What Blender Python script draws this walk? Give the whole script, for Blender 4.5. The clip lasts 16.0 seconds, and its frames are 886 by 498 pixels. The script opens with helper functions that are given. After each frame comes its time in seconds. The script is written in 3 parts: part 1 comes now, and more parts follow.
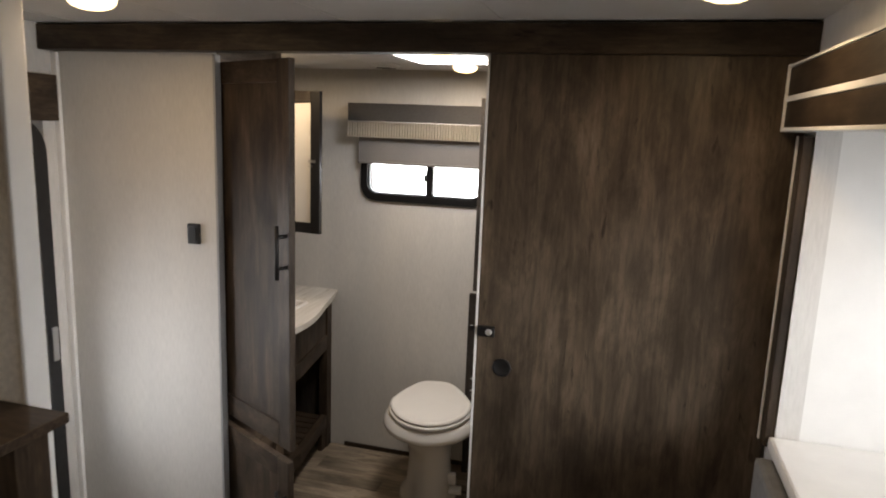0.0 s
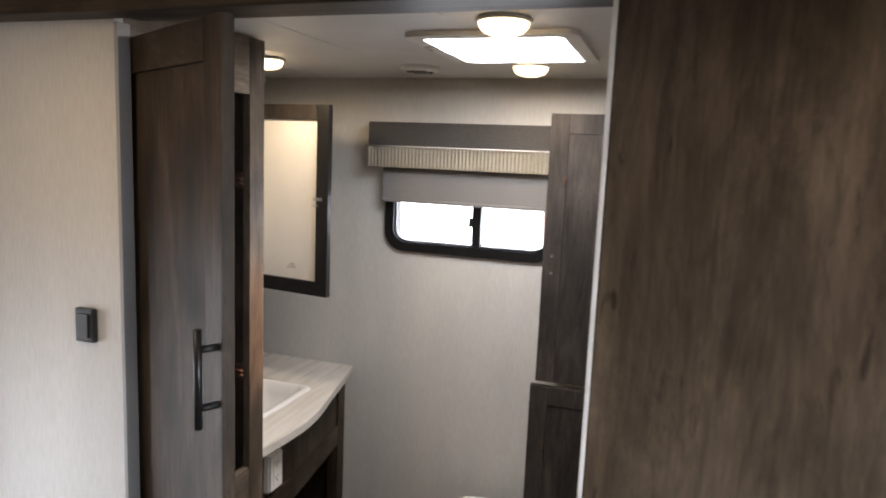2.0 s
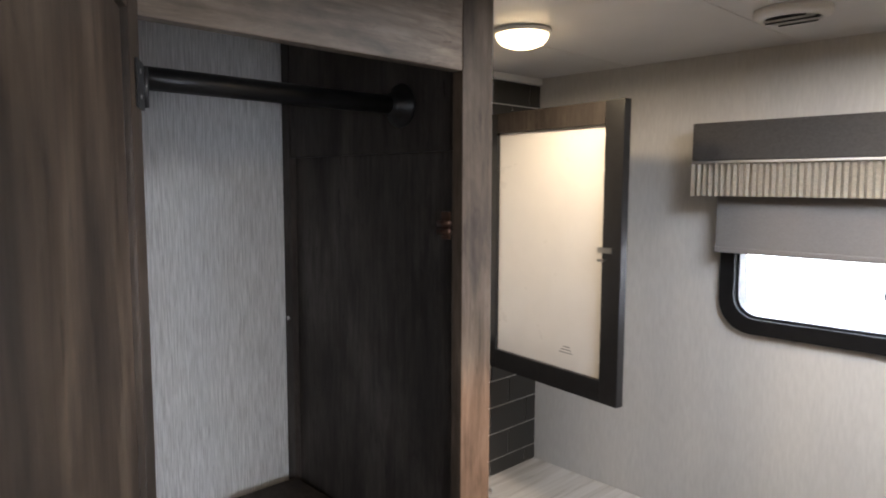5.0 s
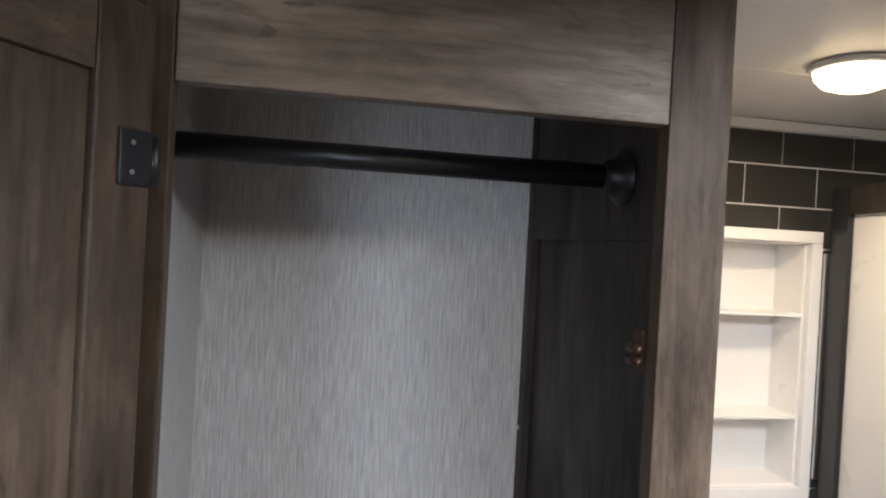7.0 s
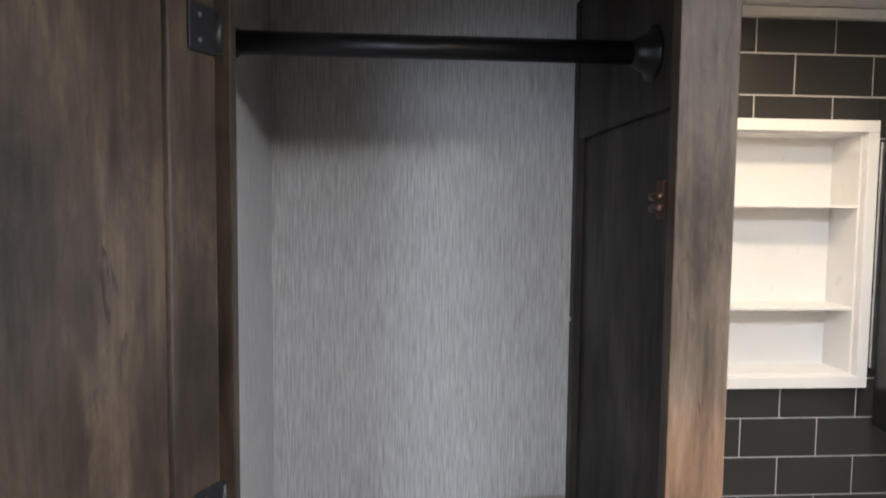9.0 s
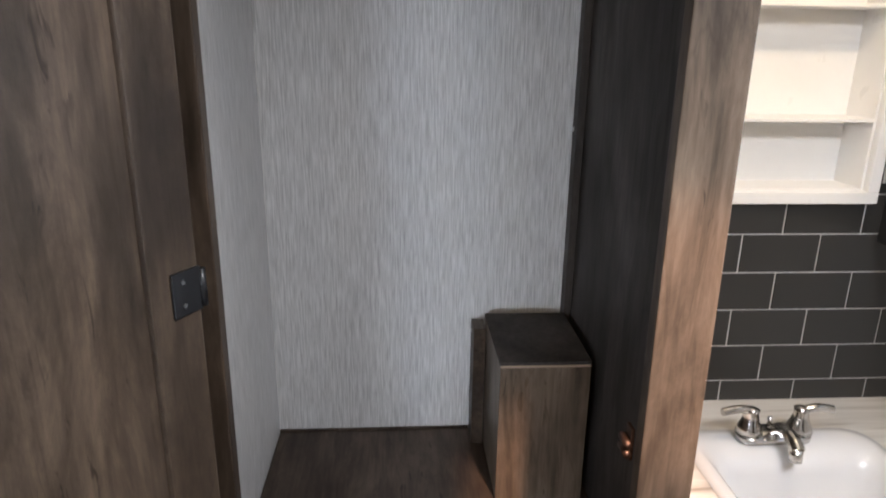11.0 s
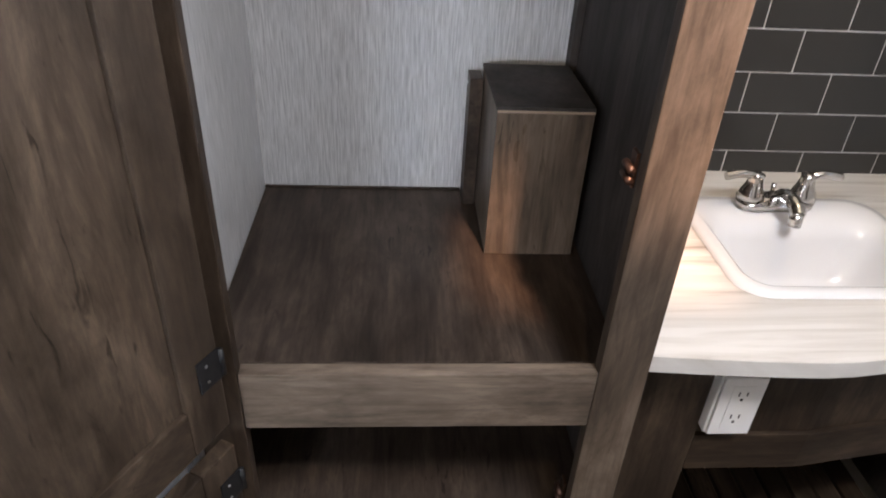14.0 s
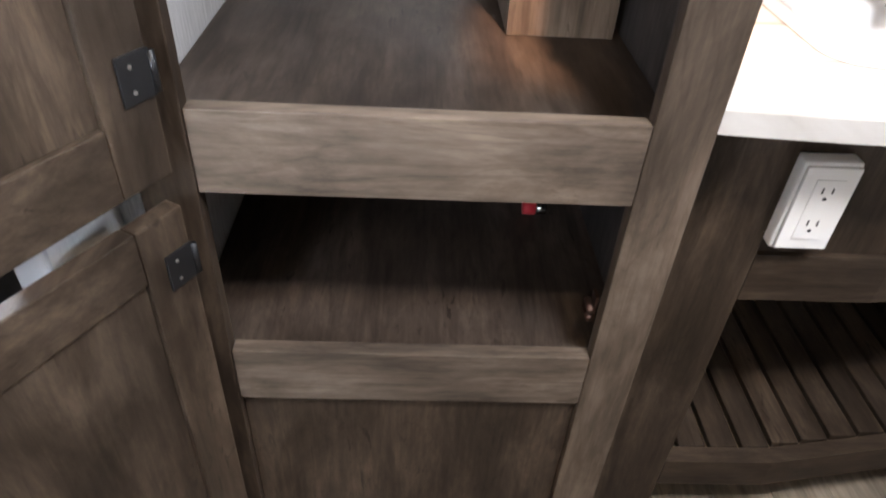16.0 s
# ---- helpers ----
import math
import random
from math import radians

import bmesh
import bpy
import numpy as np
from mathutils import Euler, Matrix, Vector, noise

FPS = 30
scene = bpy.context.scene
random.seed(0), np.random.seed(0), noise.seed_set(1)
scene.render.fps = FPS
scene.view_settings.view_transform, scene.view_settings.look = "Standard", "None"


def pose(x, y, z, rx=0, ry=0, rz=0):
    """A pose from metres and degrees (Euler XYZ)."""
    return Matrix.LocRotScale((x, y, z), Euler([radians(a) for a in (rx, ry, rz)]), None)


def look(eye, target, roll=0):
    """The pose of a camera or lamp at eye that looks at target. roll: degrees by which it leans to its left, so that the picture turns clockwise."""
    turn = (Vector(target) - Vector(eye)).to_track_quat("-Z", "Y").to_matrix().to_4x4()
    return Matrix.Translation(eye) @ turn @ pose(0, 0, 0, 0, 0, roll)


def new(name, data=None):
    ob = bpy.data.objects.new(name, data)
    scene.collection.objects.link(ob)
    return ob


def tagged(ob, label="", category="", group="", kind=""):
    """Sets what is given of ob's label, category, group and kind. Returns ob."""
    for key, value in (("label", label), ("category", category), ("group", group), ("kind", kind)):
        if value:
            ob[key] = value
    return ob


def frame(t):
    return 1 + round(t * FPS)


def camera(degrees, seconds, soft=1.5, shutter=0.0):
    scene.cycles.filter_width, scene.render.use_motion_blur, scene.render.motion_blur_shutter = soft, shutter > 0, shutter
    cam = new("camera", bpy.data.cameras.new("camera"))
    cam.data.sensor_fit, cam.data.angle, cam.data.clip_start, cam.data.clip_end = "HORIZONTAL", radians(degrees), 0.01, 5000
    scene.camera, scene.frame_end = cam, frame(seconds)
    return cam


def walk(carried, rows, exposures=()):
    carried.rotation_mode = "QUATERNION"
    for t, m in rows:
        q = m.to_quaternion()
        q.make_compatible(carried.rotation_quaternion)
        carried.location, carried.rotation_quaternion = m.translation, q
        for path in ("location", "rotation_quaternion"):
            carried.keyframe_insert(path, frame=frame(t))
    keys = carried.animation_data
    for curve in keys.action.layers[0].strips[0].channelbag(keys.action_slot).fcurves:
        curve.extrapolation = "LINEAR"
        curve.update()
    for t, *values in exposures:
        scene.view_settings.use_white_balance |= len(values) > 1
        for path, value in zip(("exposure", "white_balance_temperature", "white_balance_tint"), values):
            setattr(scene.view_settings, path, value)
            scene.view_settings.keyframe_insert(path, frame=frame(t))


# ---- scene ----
cam = camera(67.0, 16.0, soft=1.9, shutter=0.4)
PATH = [
    (0, (1.838, -1.714, 1.732), (1.321, 0.183, 1.368), 2.2),
    (0.5, (1.808, -1.513, 1.711), (1.297, 0.388, 1.358), 2.1),
    (1, (1.766, -1.278, 1.714), (1.241, 0.624, 1.385), 2.3),
    (1.5, (1.649, -1.071, 1.712), (1.091, 0.824, 1.399), 2.5),
    (2, (1.567, -0.902, 1.708), (0.931, 0.973, 1.433), 2.4),
    (2.5, (1.532, -0.716, 1.699), (0.746, 1.106, 1.45), 2.0),
    (3, (1.51, -0.559, 1.695), (0.532, 1.169, 1.456), 2.3),
    (5.5, (1.103, -0.052, 1.683), (-0.387, 1.268, 1.49), 0.0),
    (6, (1.03, 0.026, 1.709), (-0.587, 1.192, 1.548), 0.4),
    (6.5, (1.077, 0.154, 1.694), (-0.817, 0.797, 1.689), 2.0),
    (7, (1.126, 0.239, 1.718), (-0.842, 0.594, 1.705), 3.1),
    (7.5, (1.162, 0.253, 1.7), (-0.828, 0.453, 1.681), 2.9),
    (8, (1.186, 0.26, 1.668), (-0.808, 0.41, 1.63), 2.0),
    (8.5, (1.208, 0.273, 1.65), (-0.785, 0.41, 1.567), 1.2),
    (9, (1.208, 0.27, 1.62), (-0.782, 0.41, 1.481), 0.6),
    (11.5, (1.157, 0.299, 1.536), (-0.713, 0.416, 0.837), 1.0),
    (12, (1.153, 0.306, 1.516), (-0.683, 0.422, 0.732), 1.2),
    (12.5, (1.151, 0.309, 1.502), (-0.647, 0.43, 0.635), 1.6),
    (13, (1.166, 0.301, 1.485), (-0.597, 0.426, 0.549), 2.2),
    (13.5, (1.163, 0.298, 1.446), (-0.558, 0.437, 0.438), 2.9),
    (14, (1.143, 0.302, 1.424), (-0.528, 0.437, 0.334), 3.1),
    (14.5, (1.093, 0.285, 1.401), (-0.52, 0.433, 0.228), 3.4),
    (15, (1.072, 0.29, 1.301), (-0.518, 0.444, 0.097), 3.6),
    (15.5, (1.083, 0.297, 1.204), (-0.492, 0.432, -0.021), 4.2),
    (16, (1.11, 0.326, 1.143), (-0.461, 0.42, -0.091), 3.8),
]
walk(cam, [(r[0], look(r[1], r[2], r[3])) for r in PATH], [(0, -0.15, 7300, 15), (1.5, 0.2, 6800, 14), (3, 0.15, 6550, 14), (6, 0.55, 6250, 14), (9, 0.6, 6150, 13), (12, 0.65, 6200, 14), (14, 0.7, 6200, 15), (15, 0.75, 6300, 16), (16, 1.5, 6150, 14)])

# ---- world, sun and exposure ----
world = bpy.data.worlds.new("world")
scene.world = world
world.use_nodes = True
_n = world.node_tree.nodes
_sky = _n.new("ShaderNodeTexSky")
_sky.sky_type = "NISHITA"
_sky.sun_disc = False
_sky.sun_elevation, _sky.sun_rotation = radians(53), radians(80)
world.node_tree.links.new(_sky.outputs[0], _n["Background"].inputs[0])
_n["Background"].inputs[1].default_value = 0.15
sun = new("sun", bpy.data.lights.new("sun", "SUN"))
sun.data.energy, sun.data.angle, sun.data.color = 5.0, radians(4), (1, 0.6, 0.36)
sun.matrix_world = look((3.0, 0.6, 3.95), (0, 0, 0))

CEIL = 1.985
REAR = 1.43
LEFT = 0.0
ROOM_L = 0.12
RIGHT = 2.21
FRONT_X = 0.55

# ---- materials ----


def nodes_of(name):
    m = bpy.data.materials.new(name)
    m.use_nodes = True
    t = m.node_tree
    return m, t, t.nodes["Principled BSDF"]


def node(t, kind, **kw):
    n = t.nodes.new(kind)
    for k, v in kw.items():
        if k in n.inputs:
            n.inputs[k].default_value = v
    return n


def ramp(t, fac, stops):
    r = t.nodes.new("ShaderNodeValToRGB")
    el = r.color_ramp.elements
    while len(el) < len(stops):
        el.new(0.5)
    for e, (p, c) in zip(el, stops):
        e.position, e.color = p, (*c, 1)
    t.links.new(fac, r.inputs[0])
    return r.outputs[0]


def coords(t, scale, spread=0.0):
    tc = t.nodes.new("ShaderNodeTexCoord")
    mp = t.nodes.new("ShaderNodeMapping")
    mp.inputs["Scale"].default_value = scale
    t.links.new(tc.outputs["Object"], mp.inputs[0])
    if spread:
        oi = t.nodes.new("ShaderNodeObjectInfo")
        mu = t.nodes.new("ShaderNodeMath")
        mu.operation = "MULTIPLY"
        mu.inputs[1].default_value = spread
        t.links.new(oi.outputs["Random"], mu.inputs[0])
        t.links.new(mu.outputs[0], mp.inputs["Location"])
    return mp.outputs[0]


def mixed(t, a, b, fac, mode="MIX"):
    m = t.nodes.new("ShaderNodeMix")
    m.data_type, m.blend_type = "RGBA", mode
    for s, v in ((0, fac), (6, a), (7, b)):
        if hasattr(v, "is_linked"):
            t.links.new(v, m.inputs[s])
        else:
            m.inputs[s].default_value = v
    return m.outputs[2]


def bumped(t, p, h, strength, dist=0.002):
    b = node(t, "ShaderNodeBump", Strength=strength, Distance=dist)
    t.links.new(h, b.inputs["Height"])
    t.links.new(b.outputs[0], p.inputs["Normal"])


def wood(name, axis, dark, mid, light, rough=0.45, spread=7.0, gain=1.0):
    """Stained wood-print laminate with grain along one axis."""
    m, t, p = nodes_of(name)
    i = "xyz".index(axis)
    s1, s2, s3 = [15 * gain] * 3, [130 * gain] * 3, [6, 6, 6]
    s1[i], s2[i], s3[i] = 4.2 * gain, 7 * gain, 2.8
    n1 = node(t, "ShaderNodeTexNoise", Scale=1.0, Detail=8.0, Roughness=0.72, Distortion=0.4)
    n2 = node(t, "ShaderNodeTexNoise", Scale=1.0, Detail=4.0, Roughness=0.6)
    n3 = node(t, "ShaderNodeTexNoise", Scale=1.0, Detail=3.0, Distortion=0.6)
    for n, s in ((n1, s1), (n2, s2), (n3, s3)):
        t.links.new(coords(t, s, spread), n.inputs["Vector"])
    c1 = ramp(t, n1.outputs[0], [(0.3, dark), (0.5, mid), (0.72, light)])
    c2 = ramp(t, n2.outputs[0], [(0.33, (0.66, 0.645, 0.63)), (0.6, (1.08, 1.08, 1.08))])
    c3 = ramp(t, n3.outputs[0], [(0.3, (0.6, 0.58, 0.56)), (0.7, (1.35, 1.33, 1.3))])
    s4 = [24 * gain] * 3
    s4[i] = 3.2 * gain
    n4 = node(t, "ShaderNodeTexNoise", Scale=1.0, Detail=3.0, Roughness=0.55, Distortion=0.5)
    t.links.new(coords(t, s4, spread), n4.inputs["Vector"])
    c4 = ramp(t, n4.outputs[0], [(0.33, (0.6, 0.58, 0.56)), (0.41, (1, 1, 1)), (0.5, (1, 1, 1)), (0.52, (0.8, 0.78, 0.76)), (0.54, (1, 1, 1)), (0.66, (1.18, 1.16, 1.14))])
    c = mixed(t, mixed(t, mixed(t, c1, c2, 0.7, "MULTIPLY"), c3, 0.9, "MULTIPLY"), c4, 0.85, "MULTIPLY")
    s5 = [75 * gain] * 3
    s5[i] = 16 * gain
    n5 = node(t, "ShaderNodeTexNoise", Scale=1.0, Detail=3.0, Roughness=0.6, Distortion=0.7)
    t.links.new(coords(t, s5, spread), n5.inputs["Vector"])
    crack = ramp(t, n5.outputs[0], [(0.31, (0.3, 0.28, 0.26)), (0.38, (1, 1, 1))])
    worn = ramp(t, n3.outputs[0], [(0.46, (0, 0, 0)), (0.62, (0.9, 0.9, 0.9))])
    c = mixed(t, c, crack, worn, "MULTIPLY")
    t.links.new(c, p.inputs["Base Color"])
    r = ramp(t, n3.outputs[0], [(0.3, (rough + 0.12,) * 3), (0.7, (rough - 0.06,) * 3)])
    t.links.new(r, p.inputs["Roughness"])
    bumped(t, p, n2.outputs[0], 0.25, 0.001)
    p.inputs["Specular IOR Level"].default_value = 0.22
    return m


def paper(name, base, depth=0.16, rough=0.6, fine=260.0, tall=28.0):
    """Vinyl wallpaper with a fine vertical thread."""
    m, t, p = nodes_of(name)
    n1 = node(t, "ShaderNodeTexNoise", Scale=1.0, Detail=3.0, Roughness=0.7)
    n2 = node(t, "ShaderNodeTexNoise", Scale=1.0, Detail=4.0)
    t.links.new(coords(t, (fine, fine, tall)), n1.inputs["Vector"])
    t.links.new(coords(t, (9, 9, 2.2)), n2.inputs["Vector"])
    lo, hi = [c * (1 - depth) for c in base], [c * (1 + depth * 0.55) for c in base]
    c1 = ramp(t, n1.outputs[0], [(0.36, lo), (0.62, hi)])
    c2 = ramp(t, n2.outputs[0], [(0.3, (0.93, 0.93, 0.94)), (0.7, (1.04, 1.03, 1.02))])
    t.links.new(mixed(t, c1, c2, 0.8, "MULTIPLY"), p.inputs["Base Color"])
    p.inputs["Roughness"].default_value = rough
    bumped(t, p, n1.outputs[0], 0.25, 0.0006)
    return m


def plain(name, base, rough=0.5, metal=0.0, vary=0.06, scale=14.0, bump=0.0, coat=0.0):
    m, t, p = nodes_of(name)
    n1 = node(t, "ShaderNodeTexNoise", Scale=scale, Detail=5.0, Roughness=0.6)
    t.links.new(coords(t, (1, 1, 1)), n1.inputs["Vector"])
    c = ramp(t, n1.outputs[0], [(0.3, [v * (1 - vary) for v in base]), (0.7, [min(1, v * (1 + vary)) for v in base])])
    t.links.new(c, p.inputs["Base Color"])
    r = ramp(t, n1.outputs[0], [(0.3, (min(1, rough + 0.06),) * 3), (0.7, (max(0, rough - 0.04),) * 3)])
    t.links.new(r, p.inputs["Roughness"])
    p.inputs["Metallic"].default_value = metal
    p.inputs["Coat Weight"].default_value = coat
    if bump:
        bumped(t, p, n1.outputs[0], bump)
    return m


def glow(name, col, strength):
    m, t, p = nodes_of(name)
    p.inputs["Base Color"].default_value = (0.9, 0.88, 0.84, 1)
    p.inputs["Emission Color"].default_value = (*col, 1)
    p.inputs["Emission Strength"].default_value = strength
    return m


def glass(name, tint=(1, 1, 1), rough=0.0):
    m, t, p = nodes_of(name)
    p.inputs["Base Color"].default_value = (*tint, 1)
    p.inputs["Roughness"].default_value = rough
    p.inputs["Transmission Weight"].default_value = 1.0
    p.inputs["IOR"].default_value = 1.08
    return m


DK, MD, LT = (0.0165, 0.0115, 0.008), (0.045, 0.032, 0.0225), (0.095, 0.07, 0.05)
WOOD_Z = wood("dark_wood_upright", "z", DK, MD, LT)
WOOD_Y = wood("dark_wood_along", "y", DK, MD, LT)
WOOD_X = wood("dark_wood_across", "x", DK, MD, LT)
DOOR_WOOD = wood("sliding_door_wood", "z", (0.034, 0.025, 0.018), (0.074, 0.056, 0.041), (0.145, 0.113, 0.085), 0.36, 3.0, 0.75)
GRAYWOOD_Y = wood("weathered_wood_along", "y", (0.05, 0.038, 0.029), (0.12, 0.093, 0.071), (0.21, 0.165, 0.129))
GRAYWOOD_Z = wood("weathered_wood_upright", "z", (0.046, 0.035, 0.026), (0.104, 0.079, 0.059), (0.175, 0.135, 0.103))
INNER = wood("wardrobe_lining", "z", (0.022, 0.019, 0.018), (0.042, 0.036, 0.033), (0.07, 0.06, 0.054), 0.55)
BOXWOOD = wood("box_wood_print", "z", (0.06, 0.046, 0.034), (0.105, 0.08, 0.06), (0.155, 0.12, 0.09), 0.32)
RAWEDGE = plain("raw_board_edge", (0.3, 0.22, 0.16), 0.7)
SHELF = wood("wardrobe_shelf_wood", "x", (0.022, 0.016, 0.0125), (0.05, 0.037, 0.029), (0.095, 0.073, 0.057), 0.4)
FLOOR = wood("floor_plank_vinyl", "x", (0.12, 0.1, 0.08), (0.25, 0.21, 0.165), (0.4, 0.34, 0.27), 0.4, 9.0, 0.7)
PAPER = paper("pale_wallpaper", (0.60, 0.585, 0.56), 0.07)
PAPER_IN = paper("silver_wallpaper", (0.56, 0.555, 0.55), 0.3, 0.42, 380.0, 16.0)
CEILING = plain("ceiling_board", (0.74, 0.73, 0.72), 0.45, vary=0.03, scale=5)
STONEY = plain("textured_wall_paint", (0.72, 0.68, 0.63), 0.8, vary=0.12, scale=70, bump=0.9)
TRIM = plain("white_trim", (0.76, 0.75, 0.73), 0.4, vary=0.03)
GREYTRIM = plain("grey_edge_trim", (0.33, 0.33, 0.335), 0.4, vary=0.04)
BLACK = plain("black_metal", (0.012, 0.012, 0.013), 0.38, 0.3, 0.2, 40)
BLACKP = plain("black_plastic", (0.014, 0.014, 0.015), 0.35, 0, 0.2, 40)
WHITE = plain("white_plastic", (0.82, 0.81, 0.79), 0.3, vary=0.02)
PORC = plain("white_toilet_plastic", (0.83, 0.82, 0.80), 0.16, vary=0.015, coat=0.3)
SINK = plain("white_sink_acrylic", (0.7, 0.69, 0.69), 0.14, vary=0.01, coat=0.3)
CHROME = plain("brushed_nickel", (0.62, 0.6, 0.57), 0.17, 1.0, 0.05, 60)
STEEL = plain("screw_steel", (0.6, 0.6, 0.6), 0.3, 1.0)
BRONZE = plain("bronze_catch", (0.09, 0.05, 0.035), 0.4, 0.8)
GROUT = plain("pale_grout", (0.62, 0.61, 0.58), 0.85, vary=0.08, scale=60)
TILE = plain("charcoal_tile", (0.030, 0.029, 0.027), 0.3, vary=0.03, scale=2.5)
FABRIC = paper("grey_shade_fabric", (0.2, 0.193, 0.193), 0.1, 0.9, 400, 400)
VALANCE = paper("charcoal_valance_fabric", (0.055, 0.052, 0.05), 0.2, 0.85, 300, 300)
PLEAT = paper("cream_pleated_fabric", (0.6, 0.56, 0.48), 0.12, 0.9, 200, 200)
RED = plain("red_plastic", (0.5, 0.03, 0.04), 0.35)
INK = plain("grey_print", (0.35, 0.35, 0.35), 0.6)
LAMP = glow("lamp_lens", (1, 0.74, 0.4), 5.0)
PANE = glass("clear_pane")
TINT = glass("tinted_pane", (0.25, 0.28, 0.32))
# emission that stands in for daylight in the skylight, not a lamp
SKYGLOW = glow("skylight_glow", (0.95, 0.98, 1.0), 3.5)
GROUND = plain("gravel_ground", (0.42, 0.40, 0.37), 0.9, vary=0.2, scale=3, bump=0.3)
BEIGE = plain("upholstery_grey", (0.20, 0.20, 0.21), 0.85, vary=0.1, scale=30)


def counter_material():
    m, t, p = nodes_of("pale_laminate_counter")
    n = node(t, "ShaderNodeTexNoise", Scale=1.0, Detail=6.0, Roughness=0.6, Distortion=0.8)
    t.links.new(coords(t, (38, 2.2, 10)), n.inputs["Vector"])
    c = ramp(t, n.outputs[0], [(0.28, (0.3, 0.27, 0.235)), (0.42, (0.52, 0.49, 0.45)), (0.62, (0.64, 0.615, 0.58))])
    t.links.new(c, p.inputs["Base Color"])
    p.inputs["Roughness"].default_value = 0.3
    return m


COUNTER = counter_material()

# ---- mesh helpers ----


def slab(a, b, bev=0.0, bm=None):
    """A box from corner a to corner b with softened edges."""
    bm = bm or bmesh.new()
    vs = [bm.verts.new((x, y, z)) for x in (a[0], b[0]) for y in (a[1], b[1]) for z in (a[2], b[2])]
    quads = ((0, 1, 3, 2), (4, 6, 7, 5), (0, 4, 5, 1), (2, 3, 7, 6), (0, 2, 6, 4), (1, 5, 7, 3))
    fs = [bm.faces.new([vs[i] for i in q]) for q in quads]
    bmesh.ops.recalc_face_normals(bm, faces=fs)
    if bev:
        es = list({e for f in fs for e in f.edges})
        bmesh.ops.bevel(bm, geom=es, offset=bev, segments=2, affect="EDGES", profile=0.6)
    return bm


def prism(pts, z0, z1, axis="z", bev=0.0):
    """An outline pulled along an axis. pts are pairs in the two other axes."""
    bm = bmesh.new()

    def at(p, h):
        return {"z": (p[0], p[1], h), "y": (p[0], h, p[1]), "x": (h, p[0], p[1])}[axis]

    lo, hi = [bm.verts.new(at(p, z0)) for p in pts], [bm.verts.new(at(p, z1)) for p in pts]
    k = len(pts)
    fs = [bm.faces.new(lo[::-1]), bm.faces.new(hi)]
    fs += [bm.faces.new((lo[i], lo[(i + 1) % k], hi[(i + 1) % k], hi[i])) for i in range(k)]
    bmesh.ops.recalc_face_normals(bm, faces=fs)
    if bev:
        es = [e for e in bm.edges if len({v in lo for v in e.verts}) == 1]
        bmesh.ops.bevel(bm, geom=es, offset=bev, segments=2, affect="EDGES")
    return bm


def rod(p, q, r, seg=20, bm=None):
    """A round bar from p to q."""
    bm = bm or bmesh.new()
    p, q = Vector(p), Vector(q)
    m = Matrix.Translation((p + q) / 2) @ (q - p).to_track_quat("Z", "Y").to_matrix().to_4x4()
    bmesh.ops.create_cone(bm, cap_ends=True, segments=seg, radius1=r, radius2=r, depth=(q - p).length, matrix=m)
    return bm


def turned(profile, centre, seg=40, sx=1.0, sy=1.0):
    """A profile of (radius, height) turned about an upright axis."""
    bm = bmesh.new()
    rings = []
    for r, h in profile:
        rings.append([bm.verts.new((centre[0] + sx * r * math.cos(2 * math.pi * i / seg), centre[1] + sy * r * math.sin(2 * math.pi * i / seg), centre[2] + h)) for i in range(seg)])
    for u, v in zip(rings, rings[1:]):
        for i in range(seg):
            bm.faces.new((u[i], u[(i + 1) % seg], v[(i + 1) % seg], v[i]))
    bm.faces.new(rings[0][::-1])
    bm.faces.new(rings[-1])
    bmesh.ops.recalc_face_normals(bm, faces=bm.faces[:])
    return bm


def tube(points, r, name="tube", seg=3):
    c = bpy.data.curves.new(name, "CURVE")
    c.dimensions, c.bevel_depth, c.bevel_resolution = "3D", r, seg
    s = c.splines.new("BEZIER")
    s.bezier_points.add(len(points) - 1)
    for b, p in zip(s.bezier_points, points):
        b.co, b.handle_left_type, b.handle_right_type = p, "AUTO", "AUTO"
    c.use_fill_caps = True
    me = new(name, c)
    dg = bpy.context.evaluated_depsgraph_get()
    bm = bmesh.new()
    bm.from_mesh(me.evaluated_get(dg).to_mesh())
    bpy.data.objects.remove(me)
    return bm


def thing(name, at, label, category, group="", kind=""):
    ob = new(name)
    ob.empty_display_size = 0.05
    ob.location = at
    return tagged(ob, label, category, group, kind)


def part(name, bm, material, parent=None, label="", smooth=False, turn=None):
    """One mesh object, given in the room's coordinates, under a thing or a part."""
    if turn is not None:
        bm.transform(turn)
    me = bpy.data.meshes.new(name)
    bm.to_mesh(me)
    bm.free()
    me.materials.append(material)
    if smooth:
        for f in me.polygons:
            f.use_smooth = True
    ob = new(name, me)
    if parent is not None:
        ob.parent = parent
        if parent.type == "EMPTY":
            ob.matrix_parent_inverse = Matrix.Translation(-parent.location)
    if label:
        ob["label"] = label
    return ob


def structure(name, bm, material, label="", parent=None):
    return tagged(part(name, bm, material, parent), label, "", "", "structure")


def frame_bm(a, b, w, plane_axis, d0, d1, bev=0.002):
    """Four bars round a rectangle a to b in a plane; d0 to d1 is its thickness."""
    bm = bmesh.new()
    (u0, v0), (u1, v1) = a, b
    for (p, q) in (((u0, v0), (u1, v0 + w)), ((u0, v1 - w), (u1, v1)), ((u0, v0 + w), (u0 + w, v1 - w)), ((u1 - w, v0 + w), (u1, v1 - w))):
        if plane_axis == "y":
            slab((p[0], d0, p[1]), (q[0], d1, q[1]), bev, bm)
        else:
            slab((d0, p[0], p[1]), (d1, q[0], q[1]), bev, bm)
    return bm


